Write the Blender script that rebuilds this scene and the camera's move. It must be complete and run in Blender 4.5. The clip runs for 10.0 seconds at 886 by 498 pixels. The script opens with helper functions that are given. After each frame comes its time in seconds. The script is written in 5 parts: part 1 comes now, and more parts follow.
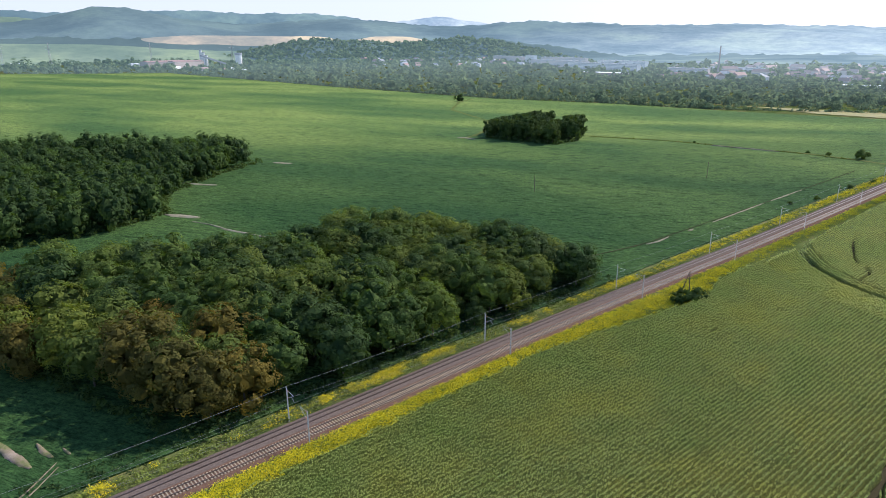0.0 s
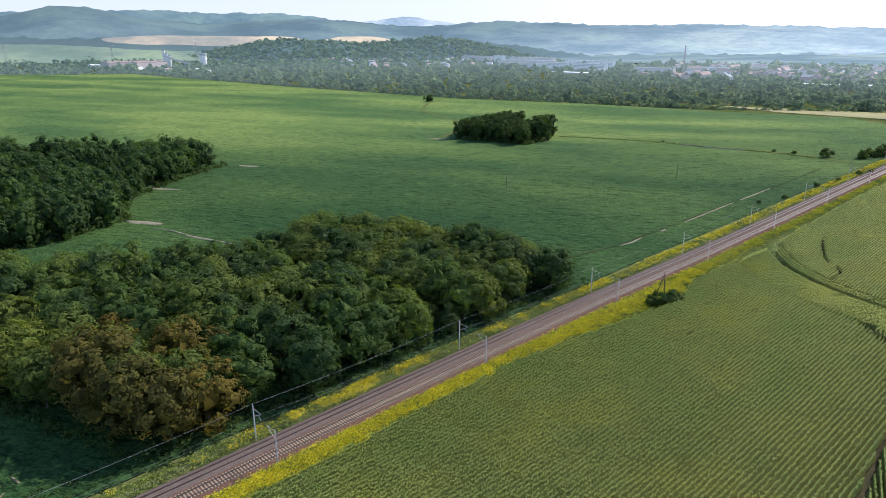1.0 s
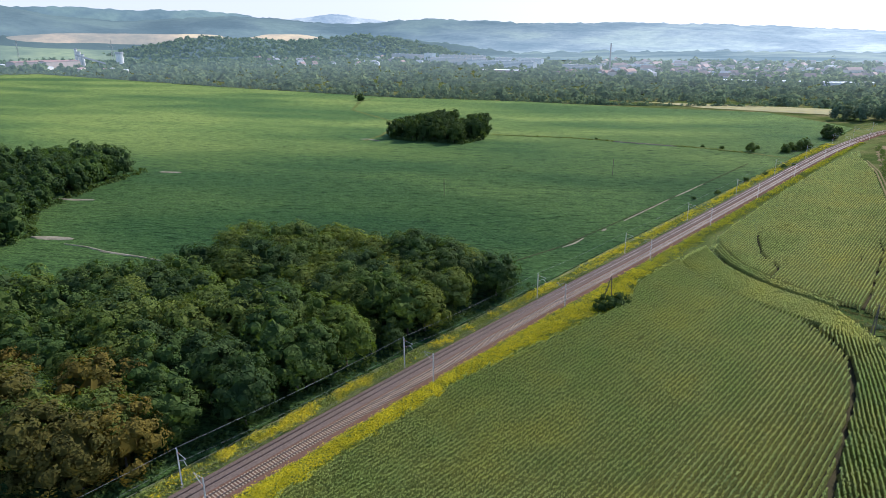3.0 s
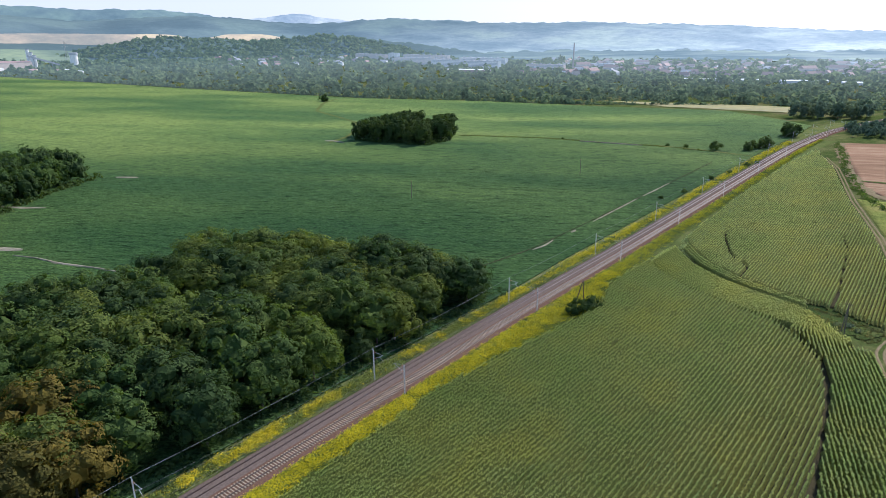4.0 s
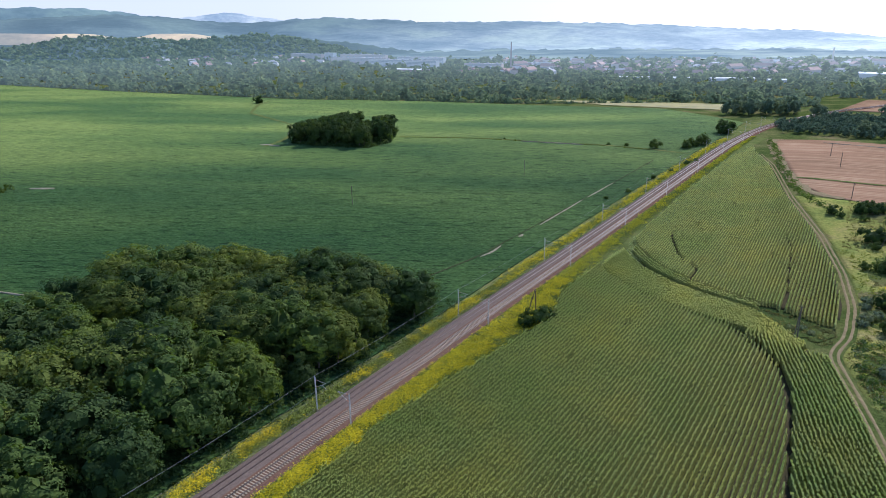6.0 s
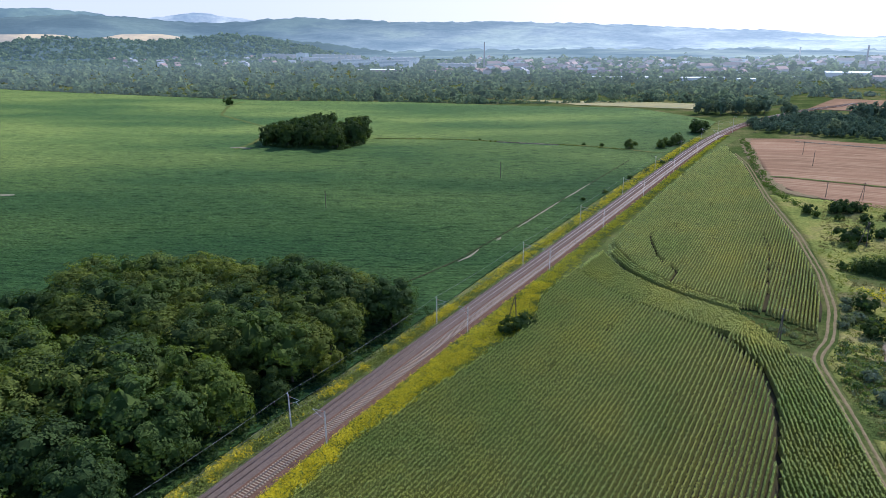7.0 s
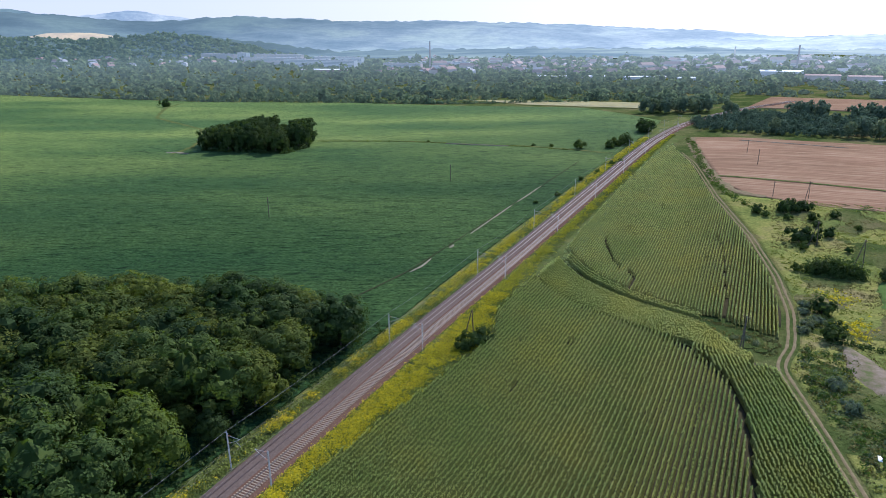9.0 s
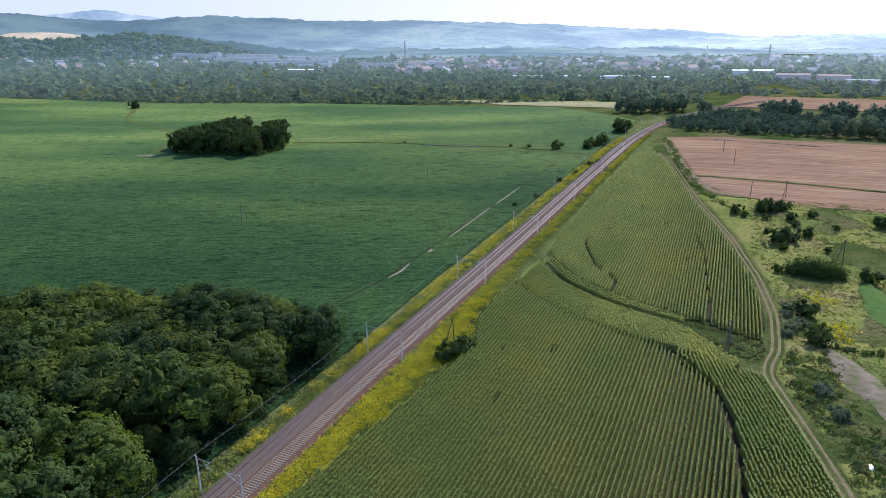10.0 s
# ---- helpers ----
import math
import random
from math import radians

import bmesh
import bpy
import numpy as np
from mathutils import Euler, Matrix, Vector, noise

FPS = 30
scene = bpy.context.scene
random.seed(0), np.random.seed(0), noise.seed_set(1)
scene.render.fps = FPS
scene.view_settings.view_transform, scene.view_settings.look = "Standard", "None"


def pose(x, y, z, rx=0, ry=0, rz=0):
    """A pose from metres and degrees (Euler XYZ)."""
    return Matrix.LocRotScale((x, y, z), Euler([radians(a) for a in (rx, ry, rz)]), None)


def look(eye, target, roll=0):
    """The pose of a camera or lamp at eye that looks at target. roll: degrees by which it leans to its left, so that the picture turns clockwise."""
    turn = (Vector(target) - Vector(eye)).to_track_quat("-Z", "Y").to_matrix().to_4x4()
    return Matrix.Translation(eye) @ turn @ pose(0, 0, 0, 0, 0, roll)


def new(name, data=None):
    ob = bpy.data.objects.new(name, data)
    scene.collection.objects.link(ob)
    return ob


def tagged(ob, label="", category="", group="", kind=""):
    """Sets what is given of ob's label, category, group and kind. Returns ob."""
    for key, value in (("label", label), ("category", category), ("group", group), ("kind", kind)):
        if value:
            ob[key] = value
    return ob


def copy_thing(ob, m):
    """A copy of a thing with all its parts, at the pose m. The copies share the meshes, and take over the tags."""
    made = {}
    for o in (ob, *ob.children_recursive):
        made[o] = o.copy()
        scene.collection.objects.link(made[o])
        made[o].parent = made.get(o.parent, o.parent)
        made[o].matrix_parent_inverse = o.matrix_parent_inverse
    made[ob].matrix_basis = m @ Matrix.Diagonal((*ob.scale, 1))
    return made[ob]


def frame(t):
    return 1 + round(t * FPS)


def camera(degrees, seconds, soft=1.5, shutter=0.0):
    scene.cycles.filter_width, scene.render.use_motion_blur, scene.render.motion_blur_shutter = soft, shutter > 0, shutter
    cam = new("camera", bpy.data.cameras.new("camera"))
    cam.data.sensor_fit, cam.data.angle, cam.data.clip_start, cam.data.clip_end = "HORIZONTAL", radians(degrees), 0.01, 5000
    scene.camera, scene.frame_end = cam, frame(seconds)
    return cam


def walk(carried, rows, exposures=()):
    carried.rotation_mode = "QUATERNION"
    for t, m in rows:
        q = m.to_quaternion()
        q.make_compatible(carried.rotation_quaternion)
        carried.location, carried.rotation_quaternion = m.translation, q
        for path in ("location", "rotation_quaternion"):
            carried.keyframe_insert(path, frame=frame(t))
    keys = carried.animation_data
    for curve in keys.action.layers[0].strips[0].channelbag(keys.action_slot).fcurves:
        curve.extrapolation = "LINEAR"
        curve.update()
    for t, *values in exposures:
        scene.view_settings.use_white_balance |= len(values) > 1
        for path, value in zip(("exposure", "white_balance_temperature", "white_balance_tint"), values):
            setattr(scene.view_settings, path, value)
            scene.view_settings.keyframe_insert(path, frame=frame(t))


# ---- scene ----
cam = camera(68.5, 10.0, soft=0.85)
PATH = [
    (0, (99.196, -108.264, 75.336), (97.761, -107.015, 74.719), -0.2),
    (0.5, (97.201, -106.643, 75.32), (95.795, -105.361, 74.703), -0.2),
    (1, (95.185, -105.026, 75.299), (93.81, -103.712, 74.682), -0.2),
    (1.5, (93.082, -103.419, 75.279), (91.739, -102.073, 74.661), -0.2),
    (2, (90.957, -101.861, 75.274), (89.65, -100.48, 74.654), -0.2),
    (2.5, (88.905, -100.293, 75.281), (87.636, -98.878, 74.659), -0.2),
    (4, (83.389, -94.911, 75.398), (82.236, -93.401, 74.773), -0.3),
    (4.5, (81.641, -92.906, 75.39), (80.528, -91.366, 74.765), -0.3),
    (5, (79.943, -90.739, 75.396), (78.871, -89.171, 74.77), -0.3),
    (5.5, (78.279, -88.546, 75.401), (77.24, -86.957, 74.774), -0.3),
    (7, (73.434, -82.054, 75.374), (72.489, -80.407, 74.746), -0.4),
    (7.5, (71.971, -79.791, 75.399), (71.063, -78.124, 74.771), -0.3),
    (8, (70.608, -77.531, 75.43), (69.734, -75.846, 74.801), -0.3),
    (8.5, (69.279, -75.323, 75.476), (68.44, -73.62, 74.846), -0.3),
    (9, (67.929, -73.071, 75.512), (67.121, -71.353, 74.881), -0.3),
    (9.5, (66.62, -70.805, 75.537), (65.845, -69.073, 74.905), -0.3),
    (10, (65.371, -68.509, 75.555), (64.627, -66.763, 74.923), -0.3),
]
walk(cam, [(t, look(eye, target, roll)) for t, eye, target, roll in PATH], exposures=[(0, 1.28, 6000, 15), (4, 1.22, 5800, 16), (8, 1.08, 5550, 18), (10, 1.07, 5550, 18)])

# ---- light ----
SUN_AZ, SUN_EL = radians(8), radians(39)
world = bpy.data.worlds.new("sky")
scene.world = world
world.use_nodes = True
wn = world.node_tree.nodes
sky = wn.new("ShaderNodeTexSky")
sky.sky_type, sky.sun_disc = "NISHITA", False
sky.sun_elevation, sky.sun_rotation = SUN_EL, SUN_AZ
sky.air_density, sky.dust_density, sky.ozone_density = 1.0, 0.45, 2.0
wn["Background"].inputs["Strength"].default_value = 0.14
world.node_tree.links.new(sky.outputs[0], wn["Background"].inputs[0])
sun = new("sun", bpy.data.lights.new("sun", "SUN"))
sun.data.energy, sun.data.angle, sun.data.color = 4.0, radians(0.8), (1.0, 0.91, 0.76)
SUN_DIR = Vector((math.sin(SUN_AZ) * math.cos(SUN_EL), math.cos(SUN_AZ) * math.cos(SUN_EL), math.sin(SUN_EL)))
sun.matrix_world = look(SUN_DIR * 300, (0, 0, 0))

# ---- lie of the land ----


def smooth(u):
    u = np.clip(u, 0.0, 1.0)
    return u * u * (3 - 2 * u)


def ground_z(x, y):
    """The height of the land at x, y (numbers or arrays)."""
    x, y = np.asarray(x, float), np.asarray(y, float)
    return 5.0 * smooth((y - 100) / 300) * smooth((x + 300) / 280) + 2.2 * smooth((x - 18) / 50) * smooth((y + 60) / 120)


RAIL_Y = [-500, -120, 0, 57, 110, 166, 275, 390, 470, 513, 547, 600, 700]
RAIL_X = [-5, -5, -5, -4.2, -2.6, -0.8, 4, 9.5, 17, 26, 37, 60, 112]
_ry = np.arange(-500, 701, 1.0)
_rx = np.interp(_ry, RAIL_Y, RAIL_X)
for _ in range(3):
    _rx = np.convolve(np.pad(_rx, 25, mode="edge"), np.ones(51) / 51, mode="valid")


def rail_x(y):
    """The line midway between the two tracks."""
    return np.interp(y, _ry, _rx)


def road_x(y):
    """The middle of the dirt road beside the maize."""
    return np.interp(y, [-120, 0, 39, 53, 71, 79, 84, 93, 115, 145, 184, 239, 314, 349, 400],
                     [120, 103, 92, 88.5, 83.5, 81.2, 81.8, 84, 84.5, 81, 73, 58, 42, 31, 22])


# ---- meshes ----
rng = np.random.default_rng(7)


def np_mesh(name, verts, quads=None, tris=None, material=None, smooth_faces=False, slots=None):
    """A mesh from arrays of points and faces."""
    me = bpy.data.meshes.new(name)
    verts = np.asarray(verts, np.float32).reshape(-1, 3)
    groups = [np.asarray(f, np.int32) for f in (quads, tris) if f is not None and len(f)]
    loops = np.concatenate([g.ravel() for g in groups])
    sizes = np.concatenate([np.full(len(g), g.shape[1], np.int32) for g in groups])
    me.vertices.add(len(verts)), me.loops.add(len(loops)), me.polygons.add(len(sizes))
    me.vertices.foreach_set("co", verts.ravel())
    me.loops.foreach_set("vertex_index", loops)
    me.polygons.foreach_set("loop_start", np.concatenate([[0], np.cumsum(sizes)[:-1]]).astype(np.int32))
    me.polygons.foreach_set("loop_total", sizes)
    me.polygons.foreach_set("use_smooth", np.full(len(sizes), smooth_faces))
    if slots is not None:
        me.polygons.foreach_set("material_index", np.asarray(slots, np.int32))
    for m in (material if isinstance(material, (list, tuple)) else [material]):
        if m:
            me.materials.append(m)
    me.update(calc_edges=True)
    me.validate()
    return me


def part(name, data, material=None, parent=None, label=""):
    """Links a mesh or a bmesh as one object under its thing."""
    if isinstance(data, bmesh.types.BMesh):
        me = bpy.data.meshes.new(name)
        data.to_mesh(me)
        data.free()
        if material:
            me.materials.append(material)
    else:
        me = data
        if material and not len(me.materials):
            me.materials.append(material)
    ob = new(name, me)
    ob.parent = parent
    return tagged(ob, label)


def thing(name, label, category, group="", kind="", at=None):
    ob = new(name)
    if at is not None:
        ob.matrix_basis = at
    return tagged(ob, label, category, group, kind)


def bar(bm, a, b, r, sides=6, r2=None):
    """A round bar from a to b."""
    a, b = Vector(a), Vector(b)
    m = Matrix.Translation((a + b) / 2) @ (b - a).to_track_quat("Z", "Y").to_matrix().to_4x4()
    bmesh.ops.create_cone(bm, cap_ends=True, segments=sides, radius1=r, radius2=r if r2 is None else r2, depth=(b - a).length, matrix=m)


def box(bm, x0, y0, z0, x1, y1, z1):
    m = Matrix.Translation(((x0 + x1) / 2, (y0 + y1) / 2, (z0 + z1) / 2)) @ Matrix.Diagonal((x1 - x0, y1 - y0, z1 - z0, 1))
    bmesh.ops.create_cube(bm, size=1, matrix=m)


def grid_faces(nr, nc):
    i = np.arange(nr * nc).reshape(nr, nc)
    return np.stack([i[:-1, :-1], i[:-1, 1:], i[1:, 1:], i[1:, :-1]], -1).reshape(-1, 4)


def lattice_noise(x, y, size, seed):
    """Smooth noise between 0 and 1 over the plane."""
    r = np.random.default_rng(seed).random((97, 97))
    u, v = np.asarray(x) / size + 1000.0, np.asarray(y) / size + 1000.0
    i, j = np.floor(u).astype(int), np.floor(v).astype(int)
    fu, fv = smooth(u - i), smooth(v - j)
    a, b, c, d = r[i % 97, j % 97], r[(i + 1) % 97, j % 97], r[i % 97, (j + 1) % 97], r[(i + 1) % 97, (j + 1) % 97]
    return (a * (1 - fu) + b * fu) * (1 - fv) + (c * (1 - fu) + d * fu) * fv


# ---- materials ----


class Nodes:
    """A small wrapper to write node materials."""

    def __init__(self, name, rough=0.9, specular=0.3):
        self.mat = bpy.data.materials.new(name)
        self.mat.use_nodes = True
        self.tree = self.mat.node_tree
        self.b = self.tree.nodes["Principled BSDF"]
        self.out = self.tree.nodes["Material Output"]
        self.b.inputs["Roughness"].default_value = rough
        self.b.inputs["Specular IOR Level"].default_value = specular
        self.coord = self.tree.nodes.new("ShaderNodeTexCoord").outputs["Object"]

    def link(self, a, b):
        self.tree.links.new(a, b)

    def noise(self, scale, detail=4, rough=0.6, vec=None, stretch=None):
        n = self.tree.nodes.new("ShaderNodeTexNoise")
        n.inputs["Scale"].default_value, n.inputs["Detail"].default_value, n.inputs["Roughness"].default_value = scale, detail, rough
        v = vec or self.coord
        if stretch:
            m = self.tree.nodes.new("ShaderNodeMapping")
            m.vector_type = "TEXTURE"
            m.inputs["Scale"].default_value = tuple(1 / v for v in stretch[:3])
            m.inputs["Rotation"].default_value = (0, 0, radians(stretch[3]) if len(stretch) > 3 else 0)
            self.link(v, m.inputs["Vector"])
            v = m.outputs[0]
        self.link(v, n.inputs["Vector"])
        return n.outputs["Fac"]

    def ramp(self, fac, *stops):
        r = self.tree.nodes.new("ShaderNodeValToRGB")
        e = r.color_ramp.elements
        while len(e) < len(stops):
            e.new(0.5)
        for k, (p, c) in zip(e, stops):
            k.position, k.color = p, (*c, 1)
        self.link(fac, r.inputs["Fac"])
        return r.outputs["Color"]

    def mix(self, fac, a, b, blend="MIX"):
        m = self.tree.nodes.new("ShaderNodeMix")
        m.data_type, m.blend_type = "RGBA", blend
        for s, v in ((m.inputs[0], fac), (m.inputs[6], a), (m.inputs[7], b)):
            if isinstance(v, (int, float)):
                s.default_value = v
            elif isinstance(v, tuple):
                s.default_value = (*v, 1)
            else:
                self.link(v, s)
        return m.outputs[2]

    def color(self, c):
        if isinstance(c, tuple):
            self.b.inputs["Base Color"].default_value = (*c, 1)
        else:
            self.link(c, self.b.inputs["Base Color"])
        return self

    def bump(self, fac, strength=0.5, distance=0.1):
        n = self.tree.nodes.new("ShaderNodeBump")
        n.inputs["Strength"].default_value, n.inputs["Distance"].default_value = strength, distance
        self.link(fac, n.inputs["Height"])
        self.link(n.outputs[0], self.b.inputs["Normal"])
        return self

    def island(self):
        return self.tree.nodes.new("ShaderNodeNewGeometry").outputs["Random Per Island"]

    def chance(self):
        return self.tree.nodes.new("ShaderNodeObjectInfo").outputs["Random"]

    def place(self):
        return self.tree.nodes.new("ShaderNodeNewGeometry").outputs["Position"]

    def translucent(self, color, amount):
        t = self.tree.nodes.new("ShaderNodeBsdfTranslucent")
        if isinstance(color, tuple):
            t.inputs["Color"].default_value = (*color, 1)
        else:
            self.link(color, t.inputs["Color"])
        m = self.tree.nodes.new("ShaderNodeMixShader")
        m.inputs[0].default_value = amount
        self.link(self.b.outputs[0], m.inputs[1])
        self.link(t.outputs[0], m.inputs[2])
        self.link(m.outputs[0], self.out.inputs["Surface"])
        return self


def plain(name, c1, c2, scale=1.0, rough=0.9, metal=0.0, bump=0.0, specular=0.3):
    n = Nodes(name, rough, specular)
    n.b.inputs["Metallic"].default_value = metal
    f = n.noise(scale, 5)
    n.color(n.ramp(f, (0.3, c1), (0.7, c2)))
    if bump:
        n.bump(n.noise(scale * 6, 3), bump, 0.05)
    return n.mat


def leaf_mat(name, dark, mid, light, through_amount=0.42, warmth=(1.25, 1.35, 0.5)):
    """Leaves: each leaf and each plant a little different."""
    n = Nodes(name, 0.8, 0.06)
    soft = [tuple(m + (e - m) * 0.55 for e, m in zip(edge, mid)) for edge in (dark, light)]
    c = n.ramp(n.island(), (0.0, soft[0]), (0.5, mid), (1.0, soft[1]))
    big = n.ramp(n.noise(0.22, 4, vec=n.place()), (0.34, (0.78, 0.82, 0.80)), (0.66, (1.22, 1.17, 1.0)))
    c = n.mix(1.0, c, big, "MULTIPLY")
    own = n.ramp(n.chance(), (0.0, (0.74, 0.82, 0.84)), (0.5, (1.0, 1.0, 1.0)), (1.0, (1.28, 1.16, 0.92)))
    c = n.mix(1.0, c, own, "MULTIPLY")
    n.color(c)
    warm = n.mix(1.0, c, warmth, "MULTIPLY")
    return n.translucent(warm, through_amount).mat


M_LEAF = leaf_mat("leaves_green", (0.034, 0.058, 0.018), (0.052, 0.082, 0.024), (0.076, 0.112, 0.032))
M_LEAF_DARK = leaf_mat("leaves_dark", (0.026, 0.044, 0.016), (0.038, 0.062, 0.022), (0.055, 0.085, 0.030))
M_LEAF_OLIVE = leaf_mat("leaves_olive", (0.046, 0.067, 0.018), (0.070, 0.095, 0.024), (0.102, 0.126, 0.030))
M_LEAF_RUST = leaf_mat("leaves_rusty", (0.052, 0.048, 0.015), (0.080, 0.070, 0.019), (0.115, 0.096, 0.024), warmth=(1.35, 1.25, 0.6))
M_LEAF_BRIGHT = leaf_mat("leaves_bright", (0.040, 0.066, 0.018), (0.058, 0.090, 0.024), (0.080, 0.118, 0.032))
M_LEAF_GREY = leaf_mat("leaves_grey", (0.075, 0.095, 0.070), (0.110, 0.135, 0.100), (0.150, 0.175, 0.130))
# haze put into the leaf colour of trees beyond the stubble
M_HAZED_LEAF = leaf_mat("hazed_leaves", (0.080, 0.118, 0.085), (0.112, 0.152, 0.106), (0.155, 0.196, 0.132), 0.5, (1.1, 1.15, 1.05))
M_BARK = plain("bark", (0.06, 0.045, 0.032), (0.12, 0.095, 0.07), 3, 0.95, bump=0.6)

g = Nodes("meadow", 1.0, 0.0)
P = g.place()
c1 = g.ramp(g.noise(0.035, 6, 0.65, P), (0.32, (0.030, 0.048, 0.016)), (0.46, (0.050, 0.068, 0.021)), (0.56, (0.085, 0.090, 0.036)), (0.68, (0.120, 0.100, 0.055)))
c2 = g.ramp(g.noise(0.9, 5, 0.7, P), (0.3, (0.55, 0.6, 0.5)), (0.7, (1.3, 1.25, 1.2)))
g.color(g.mix(1.0, c1, c2, "MULTIPLY")).bump(g.noise(0.8, 5, 0.7, P), 1.0, 0.6)
M_MEADOW = g.mat

g = Nodes("rough_meadow", 1.0, 0.0)
P = g.place()
c1 = g.ramp(g.noise(0.04, 6, 0.65, P), (0.32, (0.082, 0.104, 0.034)), (0.46, (0.120, 0.138, 0.040)), (0.54, (0.165, 0.165, 0.050)), (0.66, (0.165, 0.140, 0.070)))
c2 = g.ramp(g.noise(0.9, 5, 0.7, P), (0.3, (0.55, 0.6, 0.5)), (0.7, (1.3, 1.25, 1.2)))
g.color(g.mix(1.0, c1, c2, "MULTIPLY")).bump(g.noise(0.8, 5, 0.7, P), 1.0, 0.5)
M_ROUGH = g.mat

g = Nodes("leafy_crop", 0.95, 0.02)
P = g.place()
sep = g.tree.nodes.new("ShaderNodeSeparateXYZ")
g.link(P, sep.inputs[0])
# cloud shade put into the crop colour: dark near the wood, lighter beyond
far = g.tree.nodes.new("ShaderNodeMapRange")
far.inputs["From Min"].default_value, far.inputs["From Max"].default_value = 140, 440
field_tone = g.tree.nodes.new("ShaderNodeVectorMath")
field_tone.operation = "DOT_PRODUCT"
field_tone.inputs[1].default_value = (-0.66, 0.75, 0)
g.link(P, field_tone.inputs[0])
g.link(field_tone.outputs["Value"], far.inputs["Value"])
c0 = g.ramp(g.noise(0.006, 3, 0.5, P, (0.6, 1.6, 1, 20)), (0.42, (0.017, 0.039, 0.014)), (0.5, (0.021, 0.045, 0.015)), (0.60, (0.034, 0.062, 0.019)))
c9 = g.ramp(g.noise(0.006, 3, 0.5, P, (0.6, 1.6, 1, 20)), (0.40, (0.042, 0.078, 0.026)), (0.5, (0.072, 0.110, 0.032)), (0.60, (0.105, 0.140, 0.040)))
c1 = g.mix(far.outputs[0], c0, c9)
# dark streaks painted for the shaded gaps between crop plants
c2 = g.ramp(g.noise(0.5, 5, 0.7, P, (0.26, 1.0, 1, 28)), (0.34, (0.36, 0.42, 0.42)), (0.46, (0.96, 0.98, 0.98)), (0.70, (1.32, 1.28, 1.15)))
c3 = g.ramp(g.noise(1.3, 4, 0.75, P, (0.7, 1.0, 1, 28)), (0.34, (0.38, 0.42, 0.42)), (0.5, (1.0, 1.0, 1.0)), (0.64, (1.50, 1.46, 1.35)))
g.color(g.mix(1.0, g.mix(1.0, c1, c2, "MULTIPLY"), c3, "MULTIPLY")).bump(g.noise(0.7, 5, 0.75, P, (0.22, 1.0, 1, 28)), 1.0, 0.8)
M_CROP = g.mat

g = Nodes("maize_leaves", 0.7, 0.12)
P = g.place()
c1 = g.ramp(g.island(), (0.0, (0.370, 0.395, 0.115)), (0.5, (0.470, 0.485, 0.145)), (0.9, (0.530, 0.535, 0.175)), (1.0, (0.56, 0.55, 0.20)))
c2 = g.ramp(g.noise(0.05, 4, 0.6, P), (0.35, (0.86, 0.94, 0.88)), (0.5, (1.0, 1.0, 1.0)), (0.66, (1.14, 1.06, 0.92)))
# leaf colour runs from darker green by the railway to lighter beyond
along = g.tree.nodes.new("ShaderNodeVectorMath")
along.operation = "DOT_PRODUCT"
along.inputs[1].default_value = (1, 0.12, 0)
g.link(P, along.inputs[0])
field_tone = g.tree.nodes.new("ShaderNodeMapRange")
field_tone.inputs["From Min"].default_value, field_tone.inputs["From Max"].default_value = 0, 58
g.link(along.outputs["Value"], field_tone.inputs["Value"])
c = g.mix(1.0, g.mix(1.0, c1, c2, "MULTIPLY"), g.ramp(field_tone.outputs[0], (0.0, (0.78, 0.88, 0.74)), (1.0, (1.05, 1.07, 1.12))), "MULTIPLY")
g.color(c)
M_MAIZE = g.translucent(c, 0.5).mat

g = Nodes("maize_rows", 0.8, 0.08)
P = g.place()
# ridge colour darkened below the leaf tops to stand for shade between rows
c1 = g.ramp(g.noise(3.2, 4, 0.7, P), (0.34, (0.074, 0.084, 0.024)), (0.52, (0.185, 0.195, 0.053)), (0.68, (0.310, 0.312, 0.090)))
c2 = g.ramp(g.noise(0.05, 4, 0.6, P), (0.35, (0.86, 0.94, 0.88)), (0.5, (1.0, 1.0, 1.0)), (0.66, (1.14, 1.06, 0.92)))
# same run from darker green by the railway to lighter beyond
along = g.tree.nodes.new("ShaderNodeVectorMath")
along.operation = "DOT_PRODUCT"
along.inputs[1].default_value = (1, 0.12, 0)
g.link(P, along.inputs[0])
field_tone = g.tree.nodes.new("ShaderNodeMapRange")
field_tone.inputs["From Min"].default_value, field_tone.inputs["From Max"].default_value = 0, 58
g.link(along.outputs["Value"], field_tone.inputs["Value"])
c = g.mix(1.0, g.mix(1.0, c1, c2, "MULTIPLY"), g.ramp(field_tone.outputs[0], (0.0, (0.78, 0.88, 0.74)), (1.0, (1.05, 1.07, 1.12))), "MULTIPLY")
g.color(c).bump(g.noise(4, 3, 0.7, P), 1.0, 0.3)
M_MAIZE_ROW = g.translucent(c, 0.4).mat
g = Nodes("bare_plot", 1.0, 0.0)
P = g.place()
g.color(g.ramp(g.noise(0.22, 6, 0.7, P), (0.38, (0.075, 0.090, 0.032)), (0.5, (0.125, 0.105, 0.070)), (0.64, (0.180, 0.145, 0.115)))).bump(g.noise(1.5, 4, 0.7, P), 0.8, 0.2)
M_BARE_PLOT = g.mat
M_PLOT = plain("short_green_crop", (0.045, 0.080, 0.022), (0.075, 0.115, 0.032), 0.5, 1.0, bump=0.5, specular=0.0)

